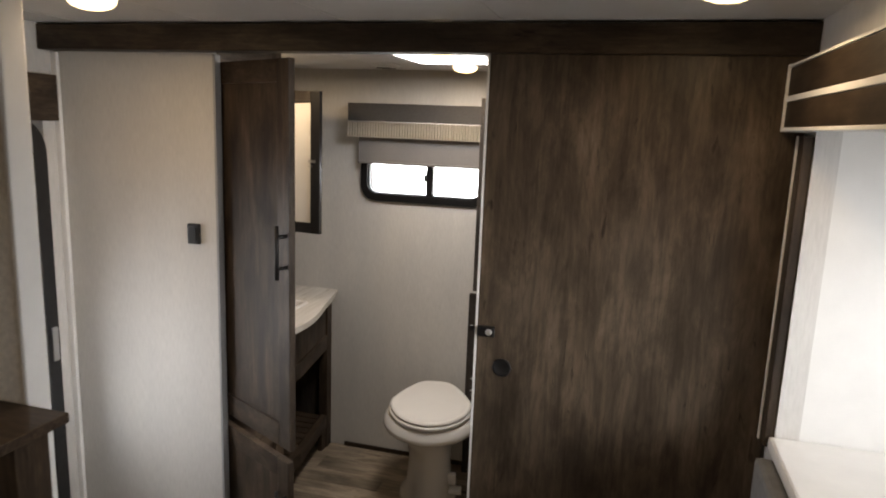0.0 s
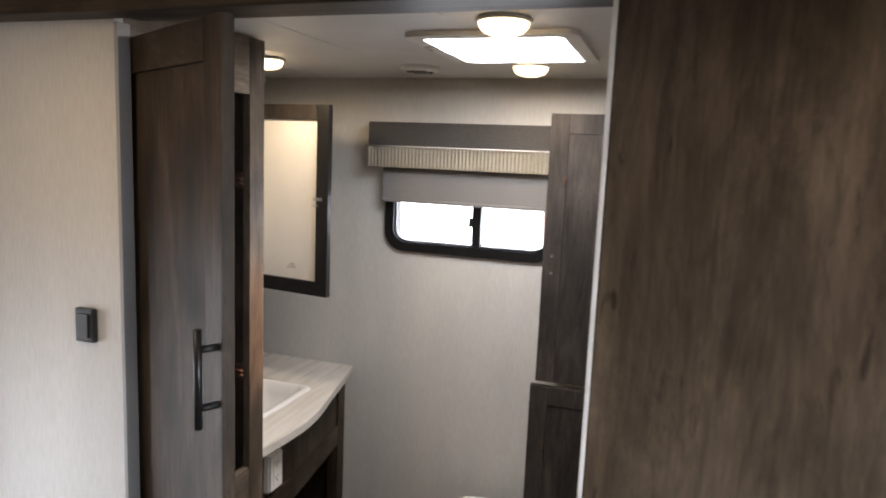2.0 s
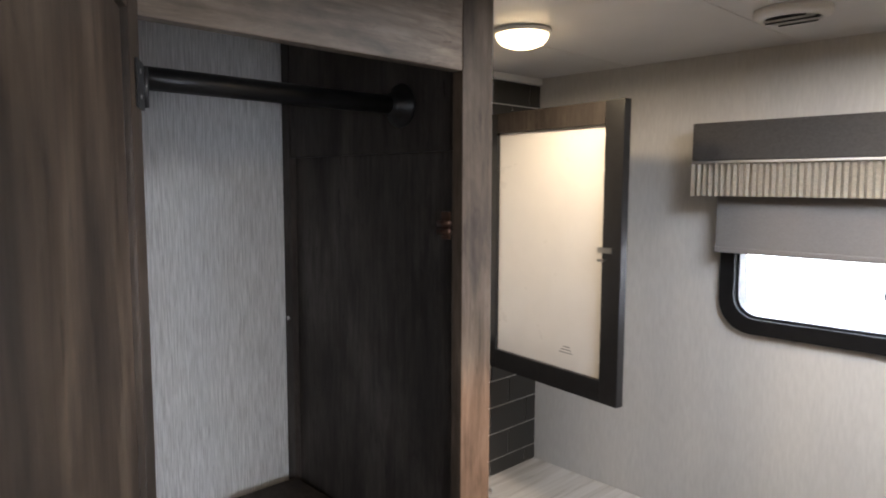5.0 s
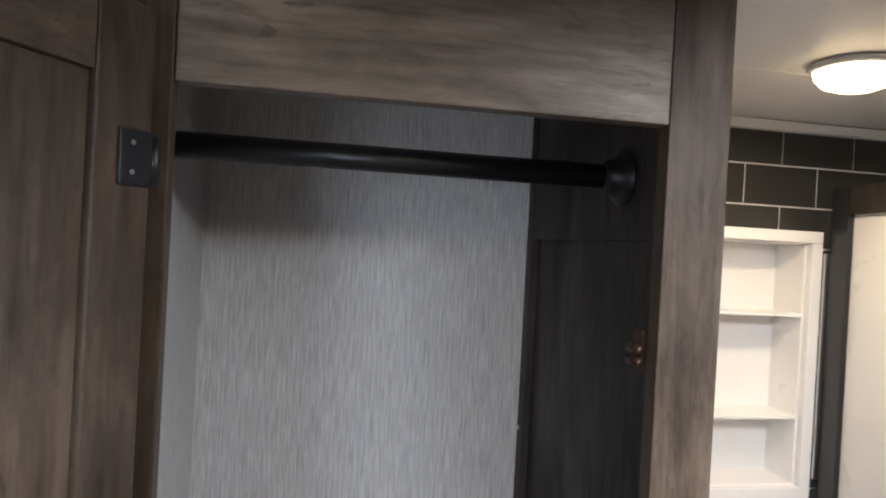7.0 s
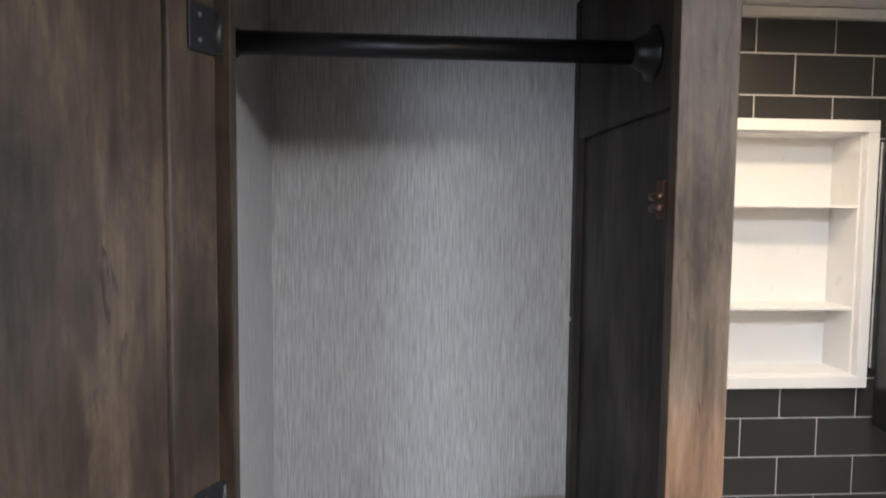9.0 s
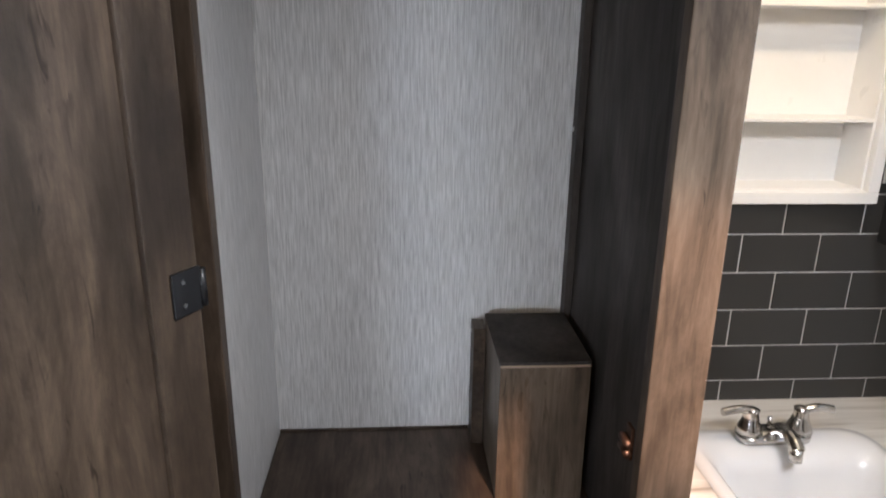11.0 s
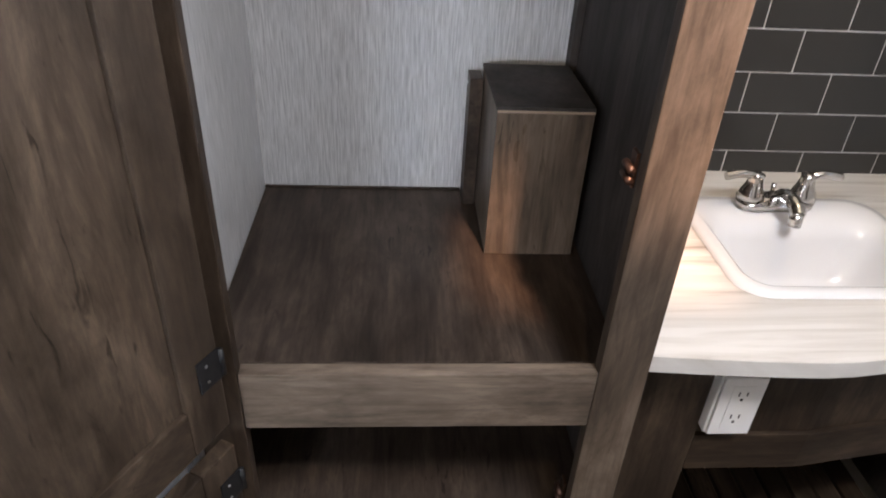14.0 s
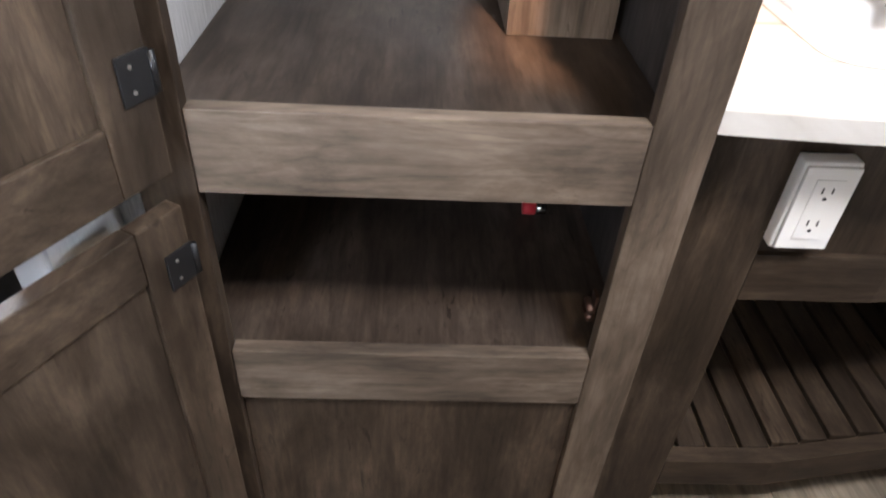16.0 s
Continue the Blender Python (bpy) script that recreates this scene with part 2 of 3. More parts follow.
def round_rect(u0, v0, u1, v1, r, k=6):
    out = []
    for cu, cv, a0 in ((u1 - r, v1 - r, 0), (u0 + r, v1 - r, 90), (u0 + r, v0 + r, 180), (u1 - r, v0 + r, 270)):
        for i in range(k + 1):
            a = radians(a0 + 90 * i / k)
            out.append((cu + r * math.cos(a), cv + r * math.sin(a)))
    return out


def ring(outer, inner, d0, d1, axis):
    """A band between two outlines with as many corners, d0 to d1 thick."""
    bm = bmesh.new()

    def at(p, h):
        return {"z": (p[0], p[1], h), "y": (p[0], h, p[1]), "x": (h, p[0], p[1])}[axis]

    loops = [[bm.verts.new(at(p, h)) for p in o] for o, h in ((outer, d0), (outer, d1), (inner, d1), (inner, d0))]
    k = len(outer)
    for j in range(4):
        u, v = loops[j], loops[(j + 1) % 4]
        for i in range(k):
            bm.faces.new((u[i], u[(i + 1) % k], v[(i + 1) % k], v[i]))
    bmesh.ops.recalc_face_normals(bm, faces=bm.faces[:])
    return bm


# ---- the shell ----
structure("ground", slab((-300, -300, -0.9), (300, 300, -0.75)), GROUND, "pale gravel yard outside the trailer")
floor = structure("floor", slab((-0.1, -4, -0.08), (3.4, REAR + 0.08, -0.005)), GROUT, "grey-brown wood-look plank vinyl floor")
wall_main = structure("wall_left_main", slab((-0.1, -4, -0.005), (ROOM_L, -0.66, CEIL)), PAPER, "pale linen wallpaper outer wall of the living area")
structure("wall_left_over_door", slab((-0.1, -0.66, 1.72), (ROOM_L, 0.0, CEIL)), PAPER, "pale wall strip above the entry door")
structure("wall_left_beside_door", slab((-0.1, -0.06, -0.005), (ROOM_L, 0.0, 1.72)), PAPER, "pale wall strip beside the entry door")
MY0, MY1, MZ0, MZ1 = 0.79, 1.167, 1.275, 1.78


def holed(x0, x1, y0, y1, z0, z1):
    """A board on the outer wall with the cabinet's hole in it."""
    bm = slab((x0, y0, z0), (x1, MY0 + 0.016, z1))
    slab((x0, MY1 - 0.016, z0), (x1, y1, z1), 0, bm)
    slab((x0, MY0 + 0.016, z0), (x1, MY1 - 0.016, MZ0 + 0.016), 0, bm)
    return slab((x0, MY0 + 0.016, MZ1 - 0.016), (x1, MY1 - 0.016, z1), 0, bm)


wall_tile = structure("wall_left_bath", holed(-0.1, -0.006, 0.62, REAR, -0.005, CEIL), PAPER, "outer wall behind the vanity with charcoal brick tile")
structure("wall_left_wardrobe", slab((-0.1, 0.0, -0.005), (0.0, 0.62, CEIL)), PAPER_IN, "silver thread wallpaper at the back of the wardrobe")

# rear wall with the window hole
WX0, WX1, WZ0, WZ1 = 0.572, 1.165, 1.375, 1.66
bm = slab((-0.16, REAR, -0.005), (WX0, REAR + 0.06, CEIL))
slab((WX1, REAR, -0.005), (3.4, REAR + 0.06, CEIL), 0, bm)
slab((WX0, REAR, -0.005), (WX1, REAR + 0.06, WZ0), 0, bm)
slab((WX0, REAR, WZ1), (WX1, REAR + 0.06, CEIL), 0, bm)
structure("wall_rear", bm, PAPER, "pale linen wallpaper rear bathroom wall")

# partition with the wardrobe behind it
structure("wall_partition", slab((0.0, 0.0, -0.005), (0.672, 0.02, CEIL - 0.01), 0.002), PAPER, "pale linen wallpaper partition beside the bathroom doorway")
structure("partition_end_trim", slab((0.6721, -0.002, 0.0), (0.68, 0.027, 1.905), 0.002), GREYTRIM, "smooth grey edge trim on the partition end")
structure("wall_wardrobe_side", slab((0.0, 0.0205, -0.005), (FRONT_X - 0.021, 0.05, CEIL - 0.01)), PAPER_IN, "silver thread wallpaper on the wardrobe side")
structure("doorway_jamb_trim", slab((1.518, -0.002, 0.0), (1.5295, 0.053, 1.912), 0.003), TRIM, "pale trim on the doorway edge")
structure("wall_partition_end", slab((1.53, 0.0, -0.005), (RIGHT, 0.05, CEIL - 0.01)), DOOR_WOOD, "partition behind the sliding door")
structure("header_beam", slab((ROOM_L, -0.062, 1.908), (RIGHT, -0.002, 1.98), 0.004), WOOD_X, "dark wood beam over the bathroom doorway")
structure("wall_over_door", slab((0.681, 0.0, 1.915), (1.5295, 0.05, CEIL - 0.01)), WOOD_X, "dark panel over the doorway")
structure("corner_bead", slab((ROOM_L, -0.016, 0), (ROOM_L + 0.02, -0.002, 1.905), 0.003), TRIM, "pale corner bead")

# right wall with a bay opening
BY0, BY1, BZ0, BZ1 = -1.5, -0.125, 1.06, 1.75
bm = slab((RIGHT, BY1, -0.005), (RIGHT + 0.05, REAR, CEIL))
slab((RIGHT, -4, -0.005), (RIGHT + 0.05, BY0, CEIL), 0, bm)
slab((RIGHT, BY0, -0.005), (RIGHT + 0.05, BY1, BZ0 - 0.032), 0, bm)
slab((RIGHT, BY0, BZ1), (RIGHT + 0.05, BY1, CEIL), 0, bm)
structure("wall_right", bm, PAPER, "pale linen wallpaper outer wall of the living area")
bm = slab((RIGHT + 0.05, BY1, BZ0 - 0.03), (2.9, BY1 + 0.03, BZ1 + 0.03))
slab((RIGHT + 0.05, BY0, BZ1), (2.9, BY1, BZ1 + 0.03), 0, bm)
slab((RIGHT + 0.05, BY0 - 0.03, BZ0 - 0.03), (2.9, BY0, BZ1 + 0.03), 0, bm)
structure("bay_lining", bm, TRIM, "white lining of the deep window recess")
structure("window_ledge", slab((RIGHT - 0.015, BY0, BZ0 - 0.03), (2.9, BY1 - 0.002, BZ0 + 0.0), 0.008), TRIM, "white rounded window ledge")
structure("wall_back", slab((-0.1, -4.08, -0.005), (3.4, -4, CEIL)), PAPER, "plain pale end wall")
structure("wall_rear_side", slab((3.4, -4, -0.005), (3.45, REAR, CEIL)), PAPER, "plain pale outer wall")

# ceiling with the skylight hole and panel seams
SX0, SX1, SY0, SY1 = 0.985, 1.315, 0.59, 0.965
HO = 0.012
bm = slab((-0.1, -4.08, CEIL), (SX0 - HO, REAR + 0.08, CEIL + 0.05))
slab((SX1 + HO, -4.08, CEIL), (3.45, REAR + 0.08, CEIL + 0.05), 0, bm)
slab((SX0 - HO, -4.08, CEIL), (SX1 + HO, SY0 - HO, CEIL + 0.05), 0, bm)
slab((SX0 - HO, SY1 + HO, CEIL), (SX1 + HO, REAR + 0.08, CEIL + 0.05), 0, bm)
for k in range(6):
    x = 0.28 + 0.41 * k
    slab((x, -4, CEIL - 0.0012), (x + 0.004, 0.4 if SX0 < x < SX1 else REAR, CEIL), 0, bm)
structure("ceiling", bm, CEILING, "white ceiling board with thin panel seams")

# skylight
sk = thing("skylight", (1.15, 0.8, CEIL), "white framed skylight with a bright clear dome", "skylight", kind="structure")
part("frame", ring(round_rect(SX0 - 0.035, SY0 - 0.035, SX1 + 0.035, SY1 + 0.035, 0.03), round_rect(SX0, SY0, SX1, SY1, 0.02), CEIL - 0.012, CEIL - 0.0005, "z"), WHITE, sk)
part("shaft", ring(round_rect(SX0 - 0.008, SY0 - 0.008, SX1 + 0.008, SY1 + 0.008, 0.02), round_rect(SX0, SY0, SX1, SY1, 0.02), CEIL + 0.008, CEIL + 0.09, "z"), WHITE, sk)
# added plate; its glow replaces the bright sky seen through the dome
lens = part("lens", slab((SX0 - 0.003, SY0 - 0.003, CEIL + 0.002), (SX1 + 0.003, SY1 + 0.003, CEIL + 0.006)), SKYGLOW, sk, "white plate glowing in place of the skylight's daylight")
lens.visible_shadow = False
dome = part("dome", turned([(0.24, 0.0), (0.235, 0.03), (0.19, 0.06), (0.1, 0.08), (0.01, 0.085)], (1.15, 0.8, CEIL + 0.09), 32), PANE, sk, "clear plastic dome", True)
dome.visible_shadow = False
glowlamp = new("skylight_daylight", bpy.data.lights.new("skylight_daylight", "AREA"))
glowlamp.data.shape, glowlamp.data.size, glowlamp.data.size_y = "RECTANGLE", 0.3, 0.37
glowlamp.data.energy, glowlamp.data.color = 10.0, (0.84, 0.92, 1.0)
glowlamp.location = (1.15, 0.8, CEIL - 0.001)
tagged(glowlamp, kind="structure")


# ---- daylight in the window openings ----
def daylight(name, at, towards, w, h, watts, spread=110, colour=(0.82, 0.91, 1.0)):
    li = new(name, bpy.data.lights.new(name, "AREA"))
    li.data.shape, li.data.size, li.data.size_y, li.data.energy, li.data.color = "RECTANGLE", w, h, watts, colour
    li.data.spread = radians(spread)
    li.matrix_world = look(at, towards)
    tagged(li, kind="structure")


daylight("bay_daylight", (2.86, -0.8, 1.4), (0, 0.4, 0.95), 1.25, 0.6, 4.8, 60)
daylight("door_daylight", (0.025, -0.34, 1.1), (1, -0.34, 0.8), 0.3, 0.8, 3.2)
daylight("rear_daylight", (0.86, REAR + 0.05, 1.46), (0.86, 0, 1.2), 0.55, 0.17, 1.2)


# ---- lamps ----
def ceiling_lamp(x, y, watts):
    th = thing("ceiling_lamp", (x, y, CEIL), "round frosted dome lamp glowing warm on the ceiling", "ceiling lamp", "ceiling lamps")
    part("rim", turned([(0.055, 0.0), (0.058, -0.005), (0.054, -0.009), (0.02, -0.009)], (x, y, CEIL - 0.0005)), WHITE, th, "", True)
    part("lens", turned([(0.052, -0.0095), (0.05, -0.018), (0.041, -0.028), (0.025, -0.034), (0.004, -0.036)], (x, y, CEIL)), LAMP, th, "glowing frosted lens", True)
    li = new("lamp_light", bpy.data.lights.new("lamp_light", "AREA"))
    li.data.shape, li.data.size, li.data.energy, li.data.color = "DISK", 0.085, watts, (1, 0.78, 0.5)
    li.location = (x, y, CEIL - 0.038)
    li.parent = th
    li.matrix_parent_inverse = Matrix.Translation(-th.location)


LAMP_W = 2.1
# the last two, at y -2.2, are unseen extras that brighten the living area
for x, y in ((1.14, 1.09), (1.22, 0.44), (0.35, 0.92), (0.68, -0.45), (1.97, -0.47), (0.7, -2.2), (1.7, -2.2)):
    ceiling_lamp(x, y, LAMP_W if y > 0 else 1.6)

# ceiling vent
v = thing("ceiling_vent", (0.775, 1.13, CEIL), "white round ceiling vent with slanted louvres", "vent")
part("rim", turned([(0.062, 0.0), (0.062, -0.01), (0.05, -0.018), (0.046, -0.012)], (0.775, 1.13, CEIL - 0.0005)), WHITE, v, "", True)
for k in range(5):
    y = 1.13 - 0.03 + 0.015 * k
    h = math.sqrt(0.044 ** 2 - (y - 1.13) ** 2)
    bm = slab((-h, -0.005, -0.001), (h, 0.005, 0.001))
    part("louvre", bm, WHITE if k % 2 else BLACKP, v, turn=pose(0.775, y, CEIL - 0.0165, 35, 0, 0))

# ---- sliding door ----
sd = thing("sliding_door", (1.85, -0.04, 0.01), "large dark rustic wood sliding door hung on the beam", "sliding door")
part("panel", slab((1.486, -0.05, 0.012), (2.205, -0.024, 1.93), 0.003), DOOR_WOOD, sd)
part("edge_strip", slab((1.48, -0.051, 0.012), (1.4858, -0.023, 1.93), 0.001), TRIM, sd, "thin pale edge band")
part("finger_pull", turned([(0.025, 0.0), (0.025, 0.002), (0.021, 0.003), (0.019, 0.0015)], (0, 0, 0), 32), BLACK, sd, "round black recessed pull", True, pose(1.557, -0.0505, 1.11, 90, 0, 0))
lt = part("latch", slab((1.488, -0.062, 1.192), (1.534, -0.0505, 1.22), 0.003), BLACK, sd, "small black privacy latch")
part("latch_knob", turned([(0.008, 0.0), (0.009, 0.003), (0.006, 0.005)], (0, 0, 0), 20), STEEL, lt, "", True, pose(1.52, -0.0625, 1.206, 90, 0, 0))
part("latch_tongue", slab((1.466, -0.05, 1.2), (1.4795, -0.044, 1.216), 0.002), BLACK, lt)

# ---- wall switch ----
sw = thing("wall_switch", (0.6, 0, 1.385), "small black rocker switch on the pale partition", "switch")
part("plate", slab((0.579, -0.013, 1.353), (0.62, -0.0005, 1.415), 0.004), BLACKP, sw)
part("rocker", slab((0.587, -0.016, 1.362), (0.612, -0.0132, 1.406), 0.002), BLACKP, sw)

# ---- wardrobe ----
wd = thing("wardrobe", (0.28, 0.33, 0), "tall dark wood wardrobe with both doors standing open", "wardrobe")
STI, STO = 0.55, 0.612
part("top_rail", slab((FRONT_X - 0.02, 0.114, 1.84), (FRONT_X, STI - 0.0005, CEIL - 0.006), 0.0015), GRAYWOOD_Y, wd)
part("right_stile", slab((FRONT_X - 0.02, STI, 0.0), (FRONT_X + 0.0006, STO, CEIL - 0.006), 0.0015), GRAYWOOD_Z, wd)
part("left_stile", slab((FRONT_X - 0.02, 0.056, 0.0), (FRONT_X + 0.0006, 0.113, CEIL - 0.006), 0.0015), WOOD_Z, wd)
part("middle_rail", slab((FRONT_X - 0.02, 0.114, 0.765), (FRONT_X, STI - 0.0005, 0.856), 0.0015), GRAYWOOD_Y, wd, "weathered grey-brown middle rail")
part("lower_rail", slab((FRONT_X - 0.02, 0.114, 0.452), (FRONT_X, STI - 0.0005, 0.538), 0.0015), GRAYWOOD_Y, wd)
part("kick_panel", slab((FRONT_X - 0.028, 0.114, 0.03), (FRONT_X - 0.01, STI - 0.0005, 0.4515), 0.001), WOOD_Z, wd)
part("kick_rail", slab((FRONT_X - 0.02, 0.114, 0.0), (FRONT_X, STI - 0.0005, 0.03), 0.001), GRAYWOOD_Y, wd)
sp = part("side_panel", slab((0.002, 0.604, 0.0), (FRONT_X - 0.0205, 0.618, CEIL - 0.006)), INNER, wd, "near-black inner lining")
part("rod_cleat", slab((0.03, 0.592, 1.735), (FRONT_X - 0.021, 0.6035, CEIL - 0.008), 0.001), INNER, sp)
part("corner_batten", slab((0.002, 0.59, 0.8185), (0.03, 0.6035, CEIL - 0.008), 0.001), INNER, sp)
part("batten_screw", rod((0.016, 0.5885, 1.41), (0.016, 0.5865, 1.41), 0.004, 12), STEEL, sp)
part("upper_shelf", slab((0.002, 0.052, 0.802), (FRONT_X - 0.0205, 0.6035, 0.818), 0.001), SHELF, wd, "dark wood wardrobe floor board")
part("lower_shelf", slab((0.002, 0.052, 0.508), (FRONT_X - 0.0205, 0.6035, 0.524), 0.001), SHELF, wd, "dark wood lower shelf board")
part("shelf_lip", slab((FRONT_X - 0.034, 0.114, 0.8185), (FRONT_X - 0.0205, STI, 0.846), 0.001), SHELF, wd)
part("back_strip", slab((0.001, 0.052, 0.8185), (0.007, 0.42, 0.8215), 0.0005), SHELF, wd)
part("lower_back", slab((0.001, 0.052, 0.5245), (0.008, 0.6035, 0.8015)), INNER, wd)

rd = thing("hanging_rod", (0.36, 0.33, 1.8), "matt black clothes rod across the wardrobe", "clothes rod")
part("bar", rod((0.37, 0.053, 1.81), (0.37, 0.59, 1.81), 0.0145, 28), BLACK, rd, "", True)
for y, d in ((0.0505, 1), (0.5915, -1)):
    part("flange", turned([(0.035, 0.0), (0.035, 0.003), (0.026, 0.008), (0.02, 0.02), (0.017, 0.028)], (0, 0, 0), 32), BLACK, rd, "", True, pose(0.37, y, 1.81, -90 * d, 0, 0))

db = thing("duct_box", (0.12, 0.51, 0.837), "dark wood-print box covering a duct in the wardrobe corner", "box cover")
part("body", slab((0.03, 0.444, 0.8185), (0.228, 0.589, 1.068), 0.0015), BOXWOOD, db)
part("lid", slab((0.03, 0.443, 1.0685), (0.2295, 0.5895, 1.074), 0.0008), INNER, db)
part("edge_band", slab((0.2282, 0.444, 1.0645), (0.2297, 0.589, 1.0683), 0.0004), RAWEDGE, db, "thin pale raw edge")
part("side_cleat", slab((0.0125, 0.42, 0.8185), (0.06, 0.4425, 1.056), 0.001), SHELF, db)
part("cleat_screw", rod((0.03, 0.4198, 1.04), (0.03, 0.4182, 1.04), 0.003, 10), STEEL, db)


def catch(z):
    """Double roller catch on the stile."""
    c = thing("roller_catch", (0.53, 0.55, z), "small bronze double roller catch on the wardrobe stile", "catch", "wardrobe catches")
    part("plate", slab((0.512, 0.5455, z - 0.02), (0.529, 0.5495, z + 0.02), 0.001), BRONZE, c)
    for k in (-1, 1):
        part("roller", rod((0.535, 0.541, z + 0.006 * k - 0.003), (0.512, 0.541, z + 0.006 * k - 0.003), 0.0045, 14), BRONZE, c, "", True)


for z in (1.625, 1.122, 0.6):
    catch(z)


def panel_door(name, width, z0, z1, hx, hy, swing, hinges, label, handle=None):
    """Shaker door hung at (hx, hy), opened by swing degrees past square."""
    th = thing(name, (hx, hy, z0), label, "cabinet door", "wardrobe doors")
    # closed it would run along +y; local x runs from the hinge, local y is its outer face
    m = pose(hx, hy, 0, 0, 0, -swing)
    w, s = 0.02, 0.056
    for nm, a, b, mt in (("hinge_stile", 0.0, s, WOOD_Z), ("free_stile", width - s, width, WOOD_Z)):
        part(nm, slab((a, -w, z0), (b, 0, z1), 0.0025), mt, th, turn=m)
    for nm, a, b in (("bottom_rail", z0, z0 + s + 0.012), ("top_rail", z1 - s - 0.004, z1)):
        part(nm, slab((s + 0.0004, -w, a), (width - s - 0.0004, 0, b), 0.002), WOOD_X, th, turn=m)
    part("panel", slab((s + 0.0004, -w + 0.006, z0 + s + 0.0125), (width - s - 0.0004, -0.006, z1 - s - 0.0045)), WOOD_Z, th, turn=m)
    if handle:
        h0, h1 = handle
        hd = part("handle", rod((width - 0.013, -w - 0.03, h0), (width - 0.013, -w - 0.03, h1), 0.006, 16), BLACK, th, "black bar handle", True, m)
        for z in (h0 + 0.03, h1 - 0.03):
            part("standoff", rod((width - 0.013, -w - 0.0005, z), (width - 0.013, -w - 0.028, z), 0.0055, 14), BLACK, hd, "", True, m)
    for z in hinges:
        h = part("hinge", slab((0.0, 0.0004, z - 0.021), (0.034, 0.003, z + 0.021), 0.001), BLACK, th, "black face-frame hinge", False, m)
        part("hinge_knuckle", rod((-0.001, 0.003, z - 0.018), (-0.001, 0.003, z + 0.018), 0.0035, 12), BLACK, h, "", True, m)
        for dx, dz in ((0.022, 0.011), (0.022, -0.011)):
            part("hinge_screw", rod((dx, 0.003, z + dz), (dx, 0.0038, z + dz), 0.002, 10), STEEL, h, "", False, m)
    return th


panel_door("upper_door", 0.466, 0.806, 1.886, 0.579, 0.106, 28, (1.77, 1.335, 0.905), "tall dark wood panel door with black bar handle, standing open", (1.308, 1.454))
panel_door("lower_door", 0.462, 0.10, 0.77, 0.579, 0.106, 28.5, (0.707, 0.2), "short dark wood panel door under the tall one, standing open", (0.6, 0.69))

# small red and white object at the back of the lower shelf
rc = thing("small_canister", (0.222, 0.52, 0.524), "tiny red and silver canister lying on the lower shelf", "canister")
part("body", rod((0.222, 0.503, 0.5365), (0.222, 0.522, 0.5365), 0.012, 16), RED, rc, "", True)
part("cap", rod((0.222, 0.5225, 0.5365), (0.222, 0.54, 0.5365), 0.011, 16), CHROME, rc, "", True)

# ---- vanity ----
VX = 0.452
VY0, VY1 = 0.62, REAR - 0.01
va = thing("vanity", (0.22, 1.0, 0), "dark wood vanity stand with open slatted shelf below", "vanity")
part("left_post", slab((VX - 0.03, VY0, 0.0), (VX, VY0 + 0.145, 0.828), 0.002), WOOD_Z, va)
part("right_post", slab((0.345, VY1 - 0.055, 0.0), (0.39, VY1, 0.828), 0.002), WOOD_Z, va)
VM = 0.95


def front_strip(setback, thick, z0, z1):
    """A strip that follows the bent front of the stand."""
    a, b = VY0 + 0.1455, VY1 - 0.0555
    o = [(VX - setback, a), (VX - setback, VM), (0.39 - setback, b)]
    return prism(o + [(x - thick, y) for x, y in o[::-1]], z0, z1, "z")


part("apron", front_strip(0.008, 0.017, 0.632, 0.828), WOOD_Z, va)
part("apron_rail", front_strip(0, 0.03, 0.555, 0.6315), WOOD_Y, va)
part("back_post", slab((0.002, VY1 - 0.05, 0.0), (0.05, VY1, 0.828), 0.002), WOOD_Z, va)
part("side_panel", slab((0.055, VY1 - 0.018, 0.16), (0.34, VY1 - 0.004, 0.828)), INNER, va)
part("shelf_front_rail", front_strip(0, 0.03, 0.12, 0.185), WOOD_Y, va)
part("shelf_back_rail", slab((0.002, VY0, 0.12), (0.03, VY1 - 0.055, 0.172), 0.002), WOOD_Y, va)
part("foot", slab((0.36, VY1 - 0.105, 0.0), (0.386, VY1 - 0.056, 0.1195), 0.002), WOOD_Y, va)
for k in range(13):
    y = VY0 + 0.006 + k * 0.0565
    part("slat", slab((0.004, y, 0.1725), (VX - 0.031 - 0.062 * max(0.0, (y + 0.048 - VM) / 0.415), y + 0.048, 0.187), 0.002), WOOD_X, va)

ct = thing("countertop", (0.25, 1.0, 0.829), "pale wood-grain laminate worktop with a bowed front", "worktop")


def bow(s):
    """Front edge of the worktop from the wardrobe to the rear wall."""
    y = VY0 + (REAR - 0.003 - VY0) * s
    return 0.527 + 0.013 * math.sin(math.pi * min(1, s * 1.6)) - 0.11 * max(0, s - 0.3) ** 1.35 / 0.7 ** 1.35, y


HX0, HX1, HY0, HY1 = 0.132, 0.392, 0.808, 1.13
front = [bow(s / 24) for s in range(25)]
outer_line = [(0.0, VY0), *front, (0.0, REAR - 0.003)]
bm = bmesh.new()
hole = round_rect(HX0, HY0, HX1, HY1, 0.045)
vo, vi = [bm.verts.new((x, y, 0.866)) for x, y in outer_line], [bm.verts.new((x, y, 0.866)) for x, y in hole]
eo = [bm.edges.new((vo[i], vo[(i + 1) % len(vo)])) for i in range(len(vo))]
ei = [bm.edges.new((vi[i], vi[(i + 1) % len(vi)])) for i in range(len(vi))]
bmesh.ops.triangle_fill(bm, use_beauty=True, use_dissolve=False, edges=eo + ei)
